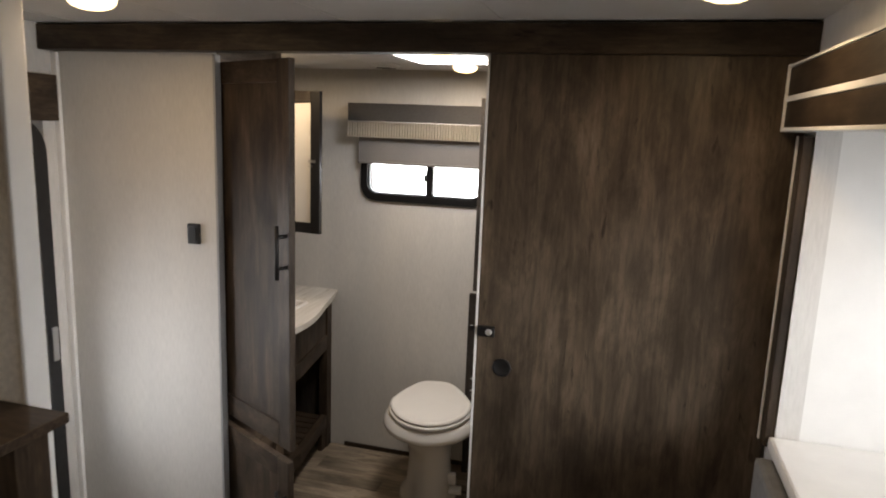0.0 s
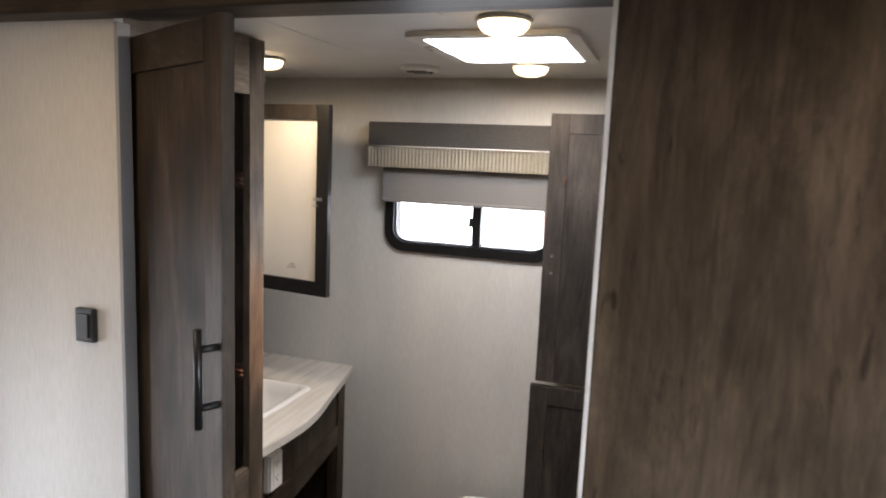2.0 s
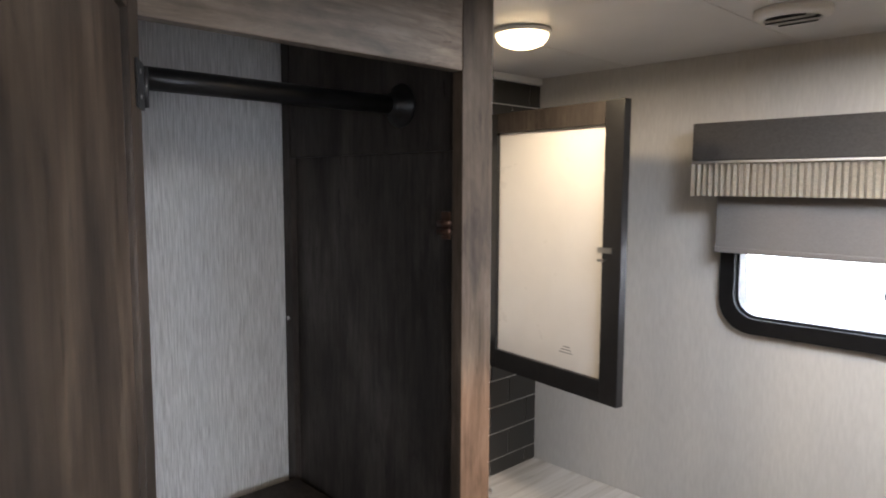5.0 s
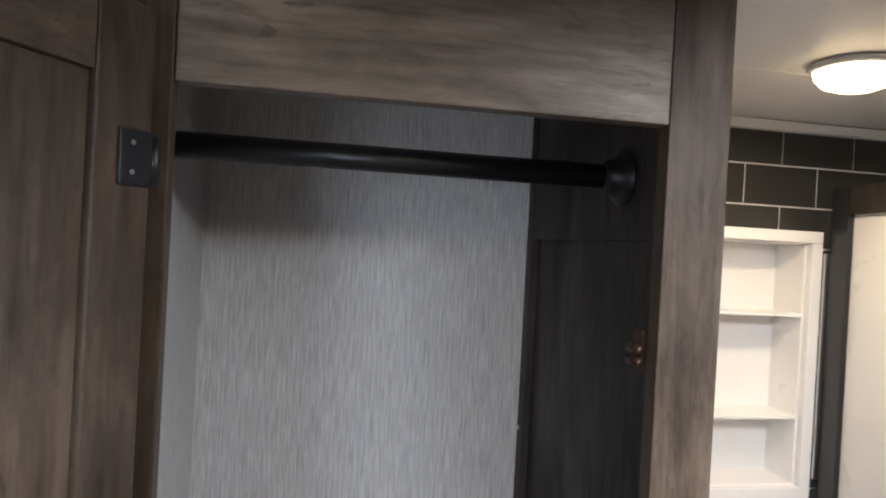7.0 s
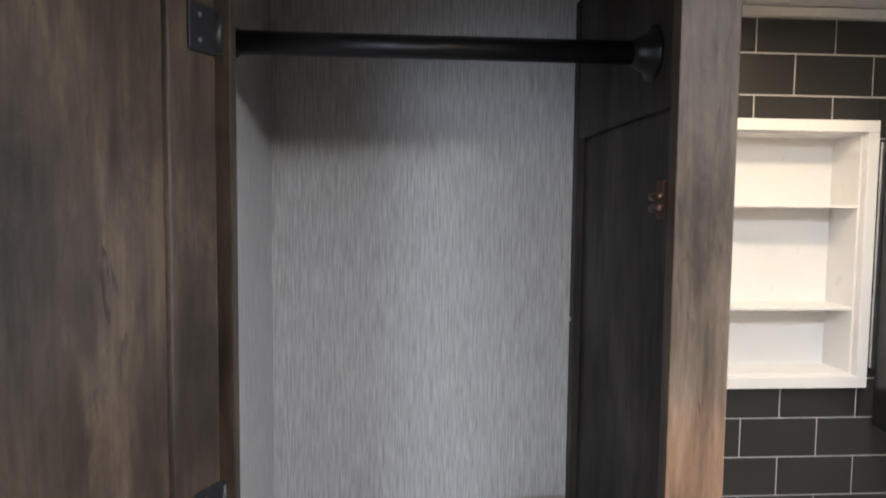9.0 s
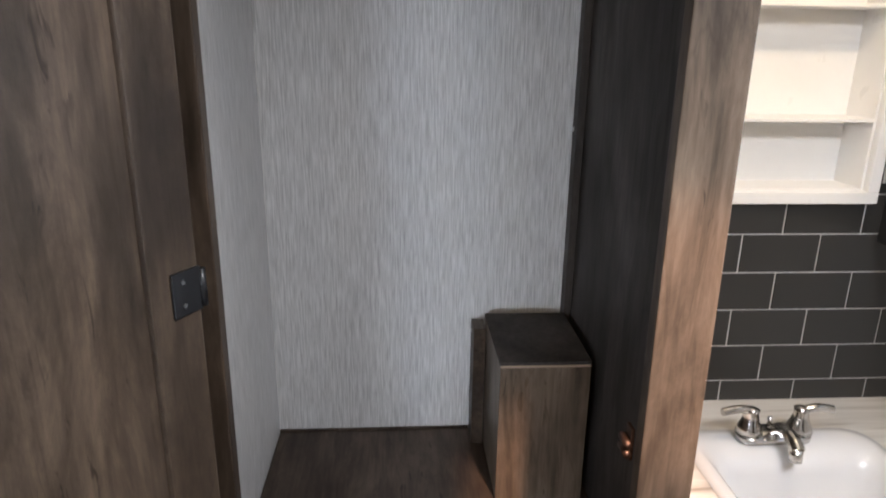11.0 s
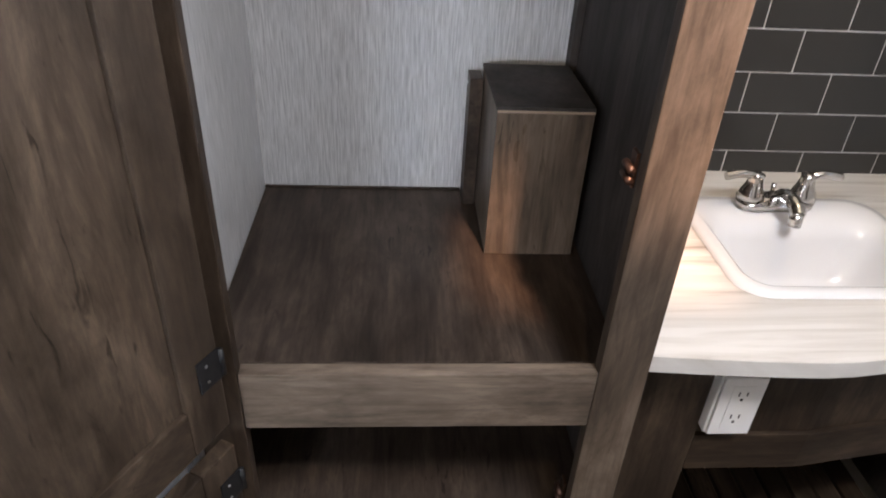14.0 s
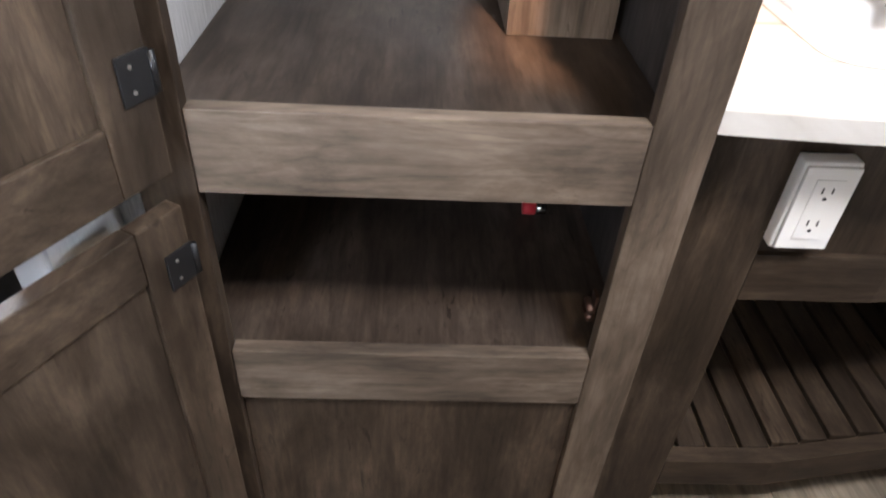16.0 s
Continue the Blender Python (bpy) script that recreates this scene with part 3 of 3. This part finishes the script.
r = bmesh.ops.extrude_face_region(bm, geom=bm.faces[:])
bmesh.ops.translate(bm, verts=[g for g in r["geom"] if isinstance(g, bmesh.types.BMVert)], vec=(0, 0, -0.027))
bmesh.ops.recalc_face_normals(bm, faces=bm.faces[:])
part("top", bm, COUNTER, ct)
part("edge_band", prism(front + [(x + 0.0016, y) for x, y in front[::-1]], 0.8395, 0.8655), COUNTER, ct, "glossy pale edge band")

# sink bowl
sk2 = thing("sink", (0.27, 0.98, 0.866), "white rectangular drop-in sink with rounded corners", "sink")
bm = bmesh.new()
levels = [(-0.018, 0.0665 - 0.066, 0.05), (-0.014, 0.006, 0.05), (0.002, 0.007, 0.045), (0.012, 0.001, 0.04), (0.022, -0.03, 0.04), (0.034, -0.095, 0.045), (0.06, -0.118, 0.05)]
loops = []
for inset, h, rad in levels:
    back = 0.05 if inset > 0.005 else 0.0
    o = round_rect(HX0 + inset + back, HY0 + inset, HX1 - inset, HY1 - inset, rad)
    loops.append([bm.verts.new((x, y, 0.8665 + h)) for x, y in o])
for u, w in zip(loops, loops[1:]):
    for i in range(len(u)):
        bm.faces.new((u[i], u[(i + 1) % len(u)], w[(i + 1) % len(u)], w[i]))
bm.faces.new(loops[-1])
bmesh.ops.recalc_face_normals(bm, faces=bm.faces[:])
bowl = part("bowl", bm, SINK, sk2, "", True)
part("drain", turned([(0.022, 0.0), (0.022, 0.002), (0.017, 0.003), (0.006, 0.002)], (0.29, 0.97, 0.7505), 28), CHROME, sk2, "", True)
part("plastic_film", slab((0.33, 0.85, 0.768), (0.345, 0.9, 0.7695), 0.0005), TRIM, sk2)

# faucet
FX, FY, FZ = 0.15, 0.957, 0.8735
fa = thing("faucet", (FX, FY, FZ), "brushed nickel two-handle faucet on the sink ledge", "faucet")
part("base", prism(round_rect(FX - 0.025, FY - 0.068, FX + 0.025, FY + 0.068, 0.0245), FZ, FZ + 0.018, "z", 0.004), CHROME, fa, "", True)
part("spout", tube([(FX, FY, FZ + 0.015), (FX + 0.025, FY, FZ + 0.034), (FX + 0.062, FY, FZ + 0.033), (FX + 0.076, FY, FZ + 0.024)], 0.0125), CHROME, fa, "", True)
part("aerator", rod((FX + 0.072, FY, FZ + 0.026), (FX + 0.074, FY, FZ + 0.004), 0.011, 20), CHROME, fa, "", True)
part("lift_rod", rod((FX - 0.016, FY, FZ + 0.016), (FX - 0.016, FY, FZ + 0.035), 0.004, 12), CHROME, fa, "", True)
for d in (-1, 1):
    y = FY + 0.046 * d
    hb = part("handle_post", turned([(0.024, 0.0), (0.021, 0.01), (0.015, 0.024), (0.012, 0.038), (0.0135, 0.044), (0.006, 0.048)], (FX, y, FZ + 0.017), 28), CHROME, fa, "", True)
    part("lever", tube([(FX, y, FZ + 0.056), (FX + 0.002, y + 0.022 * d, FZ + 0.063), (FX + 0.004, y + 0.056 * d, FZ + 0.059)], 0.0075), CHROME, hb, "", True)

# outlet box on the vanity front
OY0, OY1, OZ0, OZ1 = 0.764, 0.834, 0.657, 0.779
ou = thing("outlet_box", (VX, 0.8, 0.73), "white surface outlet box with two sockets on the vanity", "outlet")
part("box", slab((VX - 0.0075, OY0, OZ0), (VX + 0.017, OY1, OZ1), 0.004), WHITE, ou)
cv = part("cover", slab((VX + 0.0172, OY0 + 0.003, OZ0 + 0.004), (VX + 0.0235, OY1 - 0.003, OZ1 - 0.004), 0.002), WHITE, ou)
part("socket_face", slab((VX + 0.0236, 0.782, 0.677), (VX + 0.0252, 0.816, 0.76), 0.0006), WHITE, cv)
for z in (0.697, 0.742):
    for dy in (-0.006, 0.006):
        part("slot", slab((VX + 0.0252, 0.799 + dy - 0.001, z), (VX + 0.0256, 0.799 + dy + 0.001, z + 0.008)), BLACKP, cv)
    part("ground_hole", rod((VX + 0.0252, 0.799, z - 0.007), (VX + 0.0256, 0.799, z - 0.007), 0.0025, 10), BLACKP, cv)

# ---- medicine cabinet ----
mc = thing("medicine_cabinet", (0.0, 0.97, 1.27), "white recessed medicine cabinet with empty shelves, open", "cabinet")
part("frame", frame_bm((MY0, MZ0), (MY1, MZ1), 0.022, "x", -0.004, 0.012, 0.002), WHITE, mc)
part("back", slab((-0.092, MY0 + 0.02, MZ0 + 0.02), (-0.086, MY1 - 0.02, MZ1 - 0.02)), WHITE, mc)
part("side", slab((-0.086, MY0 + 0.018, MZ0 + 0.02), (-0.0045, MY0 + 0.0255, MZ1 - 0.02)), WHITE, mc)
part("side", slab((-0.086, MY1 - 0.0255, MZ0 + 0.02), (-0.0045, MY1 - 0.018, MZ1 - 0.02)), WHITE, mc)
part("bottom", slab((-0.086, MY0 + 0.026, MZ0 + 0.018), (-0.0045, MY1 - 0.026, MZ0 + 0.0255)), WHITE, mc)
part("top", slab((-0.086, MY0 + 0.026, MZ1 - 0.0255), (-0.0045, MY1 - 0.026, MZ1 - 0.018)), WHITE, mc)
for z in (1.422, 1.617):
    part("shelf", slab((-0.086, MY0 + 0.026, z), (-0.004, MY1 - 0.026, z + 0.006), 0.001), WHITE, mc)
part("hinge_strip", slab((0.0121, MY1 + 0.001, MZ0 + 0.04), (0.018, MY1 + 0.012, MZ1 - 0.04), 0.001), STEEL, mc)
md = thing("cabinet_door", (0.02, 1.18, 1.206), "black framed cabinet door swung open, white board inside", "cabinet door")
mm = pose(0.02, 1.181, 0, 0, 0, -8)
DW, DZ0, DZ1, FW = 0.45, 1.206, 1.862, 0.05
part("board", slab((FW - 0.006, 0.004, DZ0 + FW - 0.006), (DW - FW + 0.006, 0.012, DZ1 - FW + 0.006)), WHITE, md, "white backing board", False, mm)
for nm, a, b in (("hinge_bar", (0, DZ0), (FW, DZ1)), ("free_bar", (DW - FW, DZ0), (DW, DZ1)), ("lower_bar", (FW + 0.0003, DZ0), (DW - FW - 0.0003, DZ0 + FW)), ("upper_bar", (FW + 0.0003, DZ1 - FW), (DW - FW - 0.0003, DZ1))):
    part(nm, slab((a[0], -0.006, a[1]), (b[0], 0.016, b[1]), 0.002), BLACKP if nm != "upper_bar" else INNER, md, "", False, mm)
part("catch_plate", slab((DW - 0.06, -0.0095, 1.538), (DW - 0.022, -0.0062, 1.55), 0.001), STEEL, md, "", False, mm)
part("catch_pin", rod((DW - 0.058, -0.0095, 1.522), (DW - 0.04, -0.0095, 1.522), 0.003, 10), STEEL, md, "", False, mm)
part("mirror", slab((FW - 0.004, 0.0122, DZ0 + FW - 0.004), (DW - FW + 0.004, 0.0145, DZ1 - FW + 0.004)), plain("mirror_silver", (0.9, 0.9, 0.9), 0.03, 1.0, 0.0), md, "", False, mm)
for k in range(3):
    part("maker_mark", slab((0.27 + 0.006 * k, 0.0034, 1.293 + 0.007 * k), (0.312 - 0.004 * k, 0.0039, 1.2955 + 0.007 * k)), INK, md, "", False, mm)

# ---- window ----
w1 = thing("window_1", (0.85, REAR, 1.5), "black framed sliding window with rounded corners", "window", kind="structure")
part("window_frame", ring(round_rect(WX0 - 0.028, WZ0 - 0.028, WX1 + 0.028, WZ1 + 0.028, 0.075), round_rect(WX0 + 0.006, WZ0 + 0.006, WX1 - 0.006, WZ1 - 0.006, 0.05), REAR - 0.014, REAR + 0.0, "y"), BLACK, w1)
part("inner_flange", ring(round_rect(WX0 - 0.004, WZ0 - 0.004, WX1 + 0.004, WZ1 + 0.004, 0.055), round_rect(WX0 + 0.012, WZ0 + 0.012, WX1 - 0.012, WZ1 - 0.012, 0.045), REAR + 0.001, REAR + 0.05, "y"), BLACK, w1)
part("mullion", slab((0.885, REAR - 0.008, WZ0 + 0.004), (0.918, REAR + 0.03, WZ1), 0.002), BLACK, w1)
part("window_latch", slab((0.873, REAR - 0.012, 1.455), (0.8845, REAR - 0.002, 1.49), 0.002), BLACKP, w1)
for a, b in ((WX0 + 0.002, 0.886), (0.917, WX1 - 0.002)):
    g = part("pane", slab((a, REAR + 0.022, WZ0 + 0.004), (b, REAR + 0.025, WZ1)), PANE, w1)
    g.visible_shadow = False

bl = thing("window_blind", (0.84, REAR - 0.03, 1.68), "charcoal valance with cream pleats and a grey roller shade", "blind")
B0, B1 = 0.5, 1.2
part("valance", slab((B0, REAR - 0.085, 1.738), (B1, REAR - 0.002, 1.822), 0.004), VALANCE, bl)
part("piping", rod((B0 + 0.002, REAR - 0.086, 1.735), (B1 - 0.002, REAR - 0.086, 1.735), 0.0028, 10), TRIM, bl, "", True)
bm = bmesh.new()
n = 52
pts = []
for k in range(2 * n + 1):
    pts.append((B0 + (B1 - B0) * k / (2 * n), REAR - 0.084 + (0.008 if k % 2 else 0.0)))
lo, hi = [bm.verts.new((x, y, 1.66)) for x, y in pts], [bm.verts.new((x, y, 1.7375)) for x, y in pts]
for k in range(2 * n):
    bm.faces.new((lo[k], lo[k + 1], hi[k + 1], hi[k]))
bmesh.ops.solidify(bm, geom=bm.faces[:], thickness=0.002)
part("pleats", bm, PLEAT, bl, "cream vertical pleats")
part("shade", slab((0.545, REAR - 0.046, 1.54), (1.19, REAR - 0.043, 1.737), 0.0005), FABRIC, bl, "grey roller shade half down")
part("hem_bar", slab((0.543, REAR - 0.049, 1.532), (1.192, REAR - 0.04, 1.545), 0.003), FABRIC, bl)

# ---- toilet ----
TX, TY = 1.04, 1.115
to = thing("toilet", (TX, TY, 0), "white plastic camper toilet with closed lid", "toilet")
TURN = pose(TX, TY, 0, 0, 0, 11)


def egg(w, l, cy, z, back=0.0, k=48):
    """A rounded outline; back squares off and narrows the rear end."""
    out = []
    for i in range(k):
        a = 2 * math.pi * i / k
        x, y = math.sin(a), -math.cos(a)
        if y > 0 and back:
            x = math.copysign(abs(x) ** (1 - 0.55 * back), x) * (1 - 0.42 * back * y)
        out.append((1.06 * w * x, cy + l * y, z))
    return out


def lofted(rows):
    bm = bmesh.new()
    ls = [[bm.verts.new(p) for p in r] for r in rows]
    for u, w in zip(ls, ls[1:]):
        for i in range(len(u)):
            bm.faces.new((u[i], u[(i + 1) % len(u)], w[(i + 1) % len(u)], w[i]))
    bm.faces.new(ls[0][::-1])
    bm.faces.new(ls[-1])
    bmesh.ops.recalc_face_normals(bm, faces=bm.faces[:])
    return bm


part("pedestal", lofted([egg(0.13, 0.17, 0, 0.0), egg(0.127, 0.167, 0, 0.025), egg(0.1, 0.135, 0.01, 0.07), egg(0.092, 0.127, 0.01, 0.2), egg(0.1, 0.14, 0, 0.27), egg(0.14, 0.19, 0, 0.33), egg(0.172, 0.22, 0, 0.362)]), PORC, to, "", True, TURN)
part("bowl_rim", lofted([egg(0.175, 0.225, 0, 0.362), egg(0.203, 0.262, 0, 0.366), egg(0.208, 0.268, 0, 0.376), egg(0.205, 0.264, 0, 0.392), egg(0.188, 0.252, 0.003, 0.425), egg(0.18, 0.246, 0.004, 0.43)]), PORC, to, "", True, TURN)
part("seat", lofted([egg(0.178, 0.25, 0.002, 0.431, 0.9), egg(0.185, 0.257, 0.002, 0.436, 0.9), egg(0.185, 0.257, 0.002, 0.443, 0.9), egg(0.18, 0.252, 0.002, 0.448, 0.9)]), PORC, to, "", True, TURN)
part("lid", lofted([egg(0.176, 0.248, 0.004, 0.4485, 0.9), egg(0.18, 0.253, 0.004, 0.454, 0.9), egg(0.178, 0.251, 0.004, 0.462, 0.9), egg(0.168, 0.24, 0.004, 0.468, 0.9), egg(0.16, 0.23, 0.004, 0.466, 0.9), egg(0.14, 0.205, 0.0, 0.468, 0.8), egg(0.05, 0.07, 0.0, 0.472, 0.5)]), PORC, to, "", True, TURN)
part("hinge_cover", slab((-0.09, 0.222, 0.4315), (0.09, 0.256, 0.452), 0.008), PORC, to, turn=TURN)
pd = part("pedal_arm", slab((0.085, -0.05, 0.07), (0.13, -0.012, 0.125), 0.008), PORC, to, turn=TURN)
part("pedal", slab((0.1, -0.105, 0.06), (0.16, -0.045, 0.075), 0.006), PORC, pd, turn=TURN)

# ---- linen cabinet with open doors ----
lc = thing("linen_cabinet", (1.9, 1.2, 0), "dark wood linen cabinet at the rear wall with doors open", "cabinet")
part("body", slab((1.62, 0.98, 0.0), (2.2, REAR - 0.005, 1.9), 0.002), WOOD_Z, lc)
for nm, x0, z0, z1 in (("upper_leaf", 1.182, 0.978, 1.856), ("lower_leaf", 1.166, 0.06, 0.962)):
    lf = part(nm, slab((x0, 1.25, z0), (1.615, 1.269, z1), 0.002), INNER, lc, "dark wood cabinet leaf standing open")
    part("leaf_stile", slab((x0 + 0.0005, 1.2462, z0 + 0.0005), (x0 + 0.06, 1.2498, z1 - 0.0005), 0.001), INNER, lf)
    part("leaf_rail", slab((x0 + 0.0605, 1.2462, z1 - 0.062), (1.6145, 1.2498, z1 - 0.0005), 0.001), INNER, lf)
    for z in ((1.4, 1.345) if z0 > 0.5 else (0.55, 0.49)):
        part("screw", rod((x0 + 0.03, 1.2461, z), (x0 + 0.03, 1.2445, z), 0.0045, 12), STEEL, lf)
    part("catch_plate", slab((x0 + 0.05, 1.243, z1 - 0.22), (x0 + 0.062, 1.2461, z1 - 0.2), 0.001), BRONZE, lf)

# ---- living area: entry door, stub wall, cap, window recess ----
structure("wall_stub", slab((ROOM_L, -0.66, -0.005), (0.645, -0.61, CEIL - 0.005), 0.004), STONEY, "textured off-white stub wall by the entry")
structure("stub_corner_trim", slab((0.6455, -0.664, 0.0), (0.659, -0.606, CEIL - 0.006), 0.004), TRIM, "pale corner trim of the stub wall")
cp = thing("dinette_end_panel", (0.6, -0.73, 0), "brown wood end panel with a flat cap board", "end panel")
part("cap", slab((0.3, -0.83, 1.1), (0.77, -0.67, 1.122), 0.003), WOOD_X, cp)
part("post", slab((0.7, -0.78, 0.0), (0.745, -0.7, 1.0995), 0.003), WOOD_Z, cp)
part("panel", slab((0.3, -0.755, 0.0), (0.6995, -0.735, 1.0995), 0.001), WOOD_Z, cp)

d1 = thing("door_1", (0.06, -0.35, 0), "black framed entry screen door with a tinted pane", "door", kind="structure")
E0, E1, EZ0, EZ1 = -0.605, -0.065, 0.0, 1.715
part("door_frame", ring(round_rect(E0, EZ0, E1, EZ1, 0.11), round_rect(E0 + 0.045, EZ0 + 0.05, E1 - 0.045, EZ1 - 0.05, 0.08), 0.06, ROOM_L + 0.014, "x"), BLACKP, d1)
part("door_leaf", ring(round_rect(E0 + 0.046, EZ0 + 0.051, E1 - 0.046, EZ1 - 0.051, 0.08), round_rect(E0 + 0.1, 0.75, E1 - 0.1, EZ1 - 0.11, 0.05), 0.03, 0.05, "x"), BLACKP, d1)
g = part("door_pane", slab((0.036, E0 + 0.09, 0.74), (0.04, E1 - 0.09, EZ1 - 0.1)), PANE, d1)
g.visible_shadow = False
part("door_handle", slab((0.051, E1 - 0.1, 0.98), (0.075, E1 - 0.06, 1.1), 0.006), BLACKP, d1, "black latch handle")
part("latch_plate", slab((0.135, E1 - 0.03, 0.95), (0.139, E1 - 0.008, 1.06), 0.001), STEEL, d1)
ev = thing("door_valance", (ROOM_L, -0.3, 1.75), "dark wood valance board over the entry door", "valance")
part("board", slab((ROOM_L + 0.0005, -0.6, 1.7), (ROOM_L + 0.05, -0.045, 1.835), 0.004), WOOD_Y, ev)

vb = thing("window_valance", (2.15, -0.6, 1.8), "two-board brown wood window valance with white trim lines", "valance")
V0, V1 = -1.6, -0.075
part("upper_board", slab((2.155, V0, 1.822), (RIGHT - 0.0005, V1, 1.882), 0.002), WOOD_Y, vb)
part("lower_board", slab((2.155, V0, 1.755), (RIGHT - 0.0005, V1, 1.8085), 0.002), WOOD_Y, vb)
part("middle_trim", slab((2.152, V0, 1.809), (RIGHT - 0.0005, V1, 1.8215), 0.002), TRIM, vb)
part("top_trim", slab((2.152, V0, 1.8825), (RIGHT - 0.0005, V1, 1.888), 0.001), TRIM, vb)
part("bottom_trim", slab((2.152, V0, 1.748), (RIGHT - 0.0005, V1, 1.7545), 0.001), TRIM, vb)
part("end_trim", slab((2.15, V1 + 0.0005, 1.745), (RIGHT - 0.0005, V1 + 0.008, 1.89), 0.002), TRIM, vb)
cs = thing("window_casing", (2.2, -0.1, 1.0), "brown wood upright casing with a pale bead beside the recess", "casing")
part("board", slab((RIGHT - 0.022, -0.122, 1.03), (RIGHT - 0.0005, -0.03, 1.7375), 0.002), WOOD_Z, cs)
part("bead", slab((RIGHT - 0.027, -0.082, 1.03), (RIGHT - 0.0225, -0.074, 1.737), 0.001), TRIM, cs, "thin pale bead")

so = thing("sofa", (2.08, -0.85, 0), "grey upholstered sofa against the wall below the window", "sofa")
part("backrest", slab((2.165, -1.5, 0.4), (2.205, -0.16, 1.022), 0.012), BEIGE, so)
part("seat", slab((2.0, -1.5, 0.1), (2.205, -0.16, 0.395), 0.03), BEIGE, so)
part("plinth", slab((2.03, -1.48, 0.0), (2.2, -0.18, 0.099), 0.004), WOOD_Y, so)

w2 = thing("window_2", (2.9, -0.8, 1.4), "black framed window at the back of the recess", "window", kind="structure")
part("window_frame", frame_bm((BY0, BZ0), (BY1, BZ1), 0.035, "x", 2.88, 2.905), BLACK, w2)
g = part("pane", slab((2.89, BY0 + 0.03, BZ0 + 0.03), (2.893, BY1 - 0.03, BZ1 - 0.03)), PANE, w2)
g.visible_shadow = False

# ---- pieces: tiles and planks ----
ROW, COL, GR = 0.0762, 0.1524, 0.0032
Z0 = 1.2145 - 5 * ROW
grout = part("grout_bed", holed(-0.0058, -0.003, 0.622, REAR - 0.0005, 0.83, CEIL - 0.02), GROUT, wall_tile)
shared = {}
k = -1
z = Z0 + ROW * -1
while z < CEIL - 0.025:
    off = 1.08 if round((z - 1.2145) / ROW) % 2 else 1.08 + ROW
    j0 = math.floor((0.622 - off) / COL)
    for j in range(j0, j0 + 8):
        a, b = max(0.622, off + j * COL + GR / 2), min(REAR - 0.001, off + (j + 1) * COL - GR / 2)
        lo_, hi_ = max(z + GR / 2, 0.832), min(z + ROW - GR / 2, CEIL - 0.022)
        if b - a < 0.006 or hi_ - lo_ < 0.006:
            continue
        pieces = [(a, b, lo_, hi_)]
        if b > MY0 and a < MY1 and hi_ > MZ0 and lo_ < MZ1:
            pieces = [(a, min(b, MY0), lo_, hi_), (max(a, MY1), b, lo_, hi_)]
            inner = (max(a, MY0), min(b, MY1))
            pieces += [(*inner, lo_, min(hi_, MZ0)), (*inner, max(lo_, MZ1), hi_)]
        for a1, b1, c1, d1_ in pieces:
            if b1 - a1 > 0.005 and d1_ - c1 > 0.005:
                part("tile", slab((-0.0029, a1, c1), (0.0, b1, d1_), 0.0009), TILE, wall_tile)
    z += ROW
structure("tile_top_trim", slab((-0.005, 0.622, CEIL - 0.0195), (0.008, REAR - 0.001, CEIL - 0.002), 0.002), TRIM, "white strip above the tile")
structure("baseboard", slab((0.47, REAR - 0.012, 0.0), (1.16, REAR - 0.0005, 0.022), 0.002), WOOD_X, "thin dark floor trim at the rear wall")

PW = 0.12
row = 0
y = -4.0
while y < REAR:
    x = -0.1 - 0.37 * (row % 3)
    while x < RIGHT:
        a, b = max(x + 0.0006, -0.098), min(x + 0.9, RIGHT - 0.001)
        if b > a + 0.02:
            part("plank", slab((a, y + 0.0006, -0.0049), (b, min(y + PW, REAR) - 0.0006, 0.0), 0.0006), FLOOR, floor)
        x += 0.9012
    y += PW
    row += 1
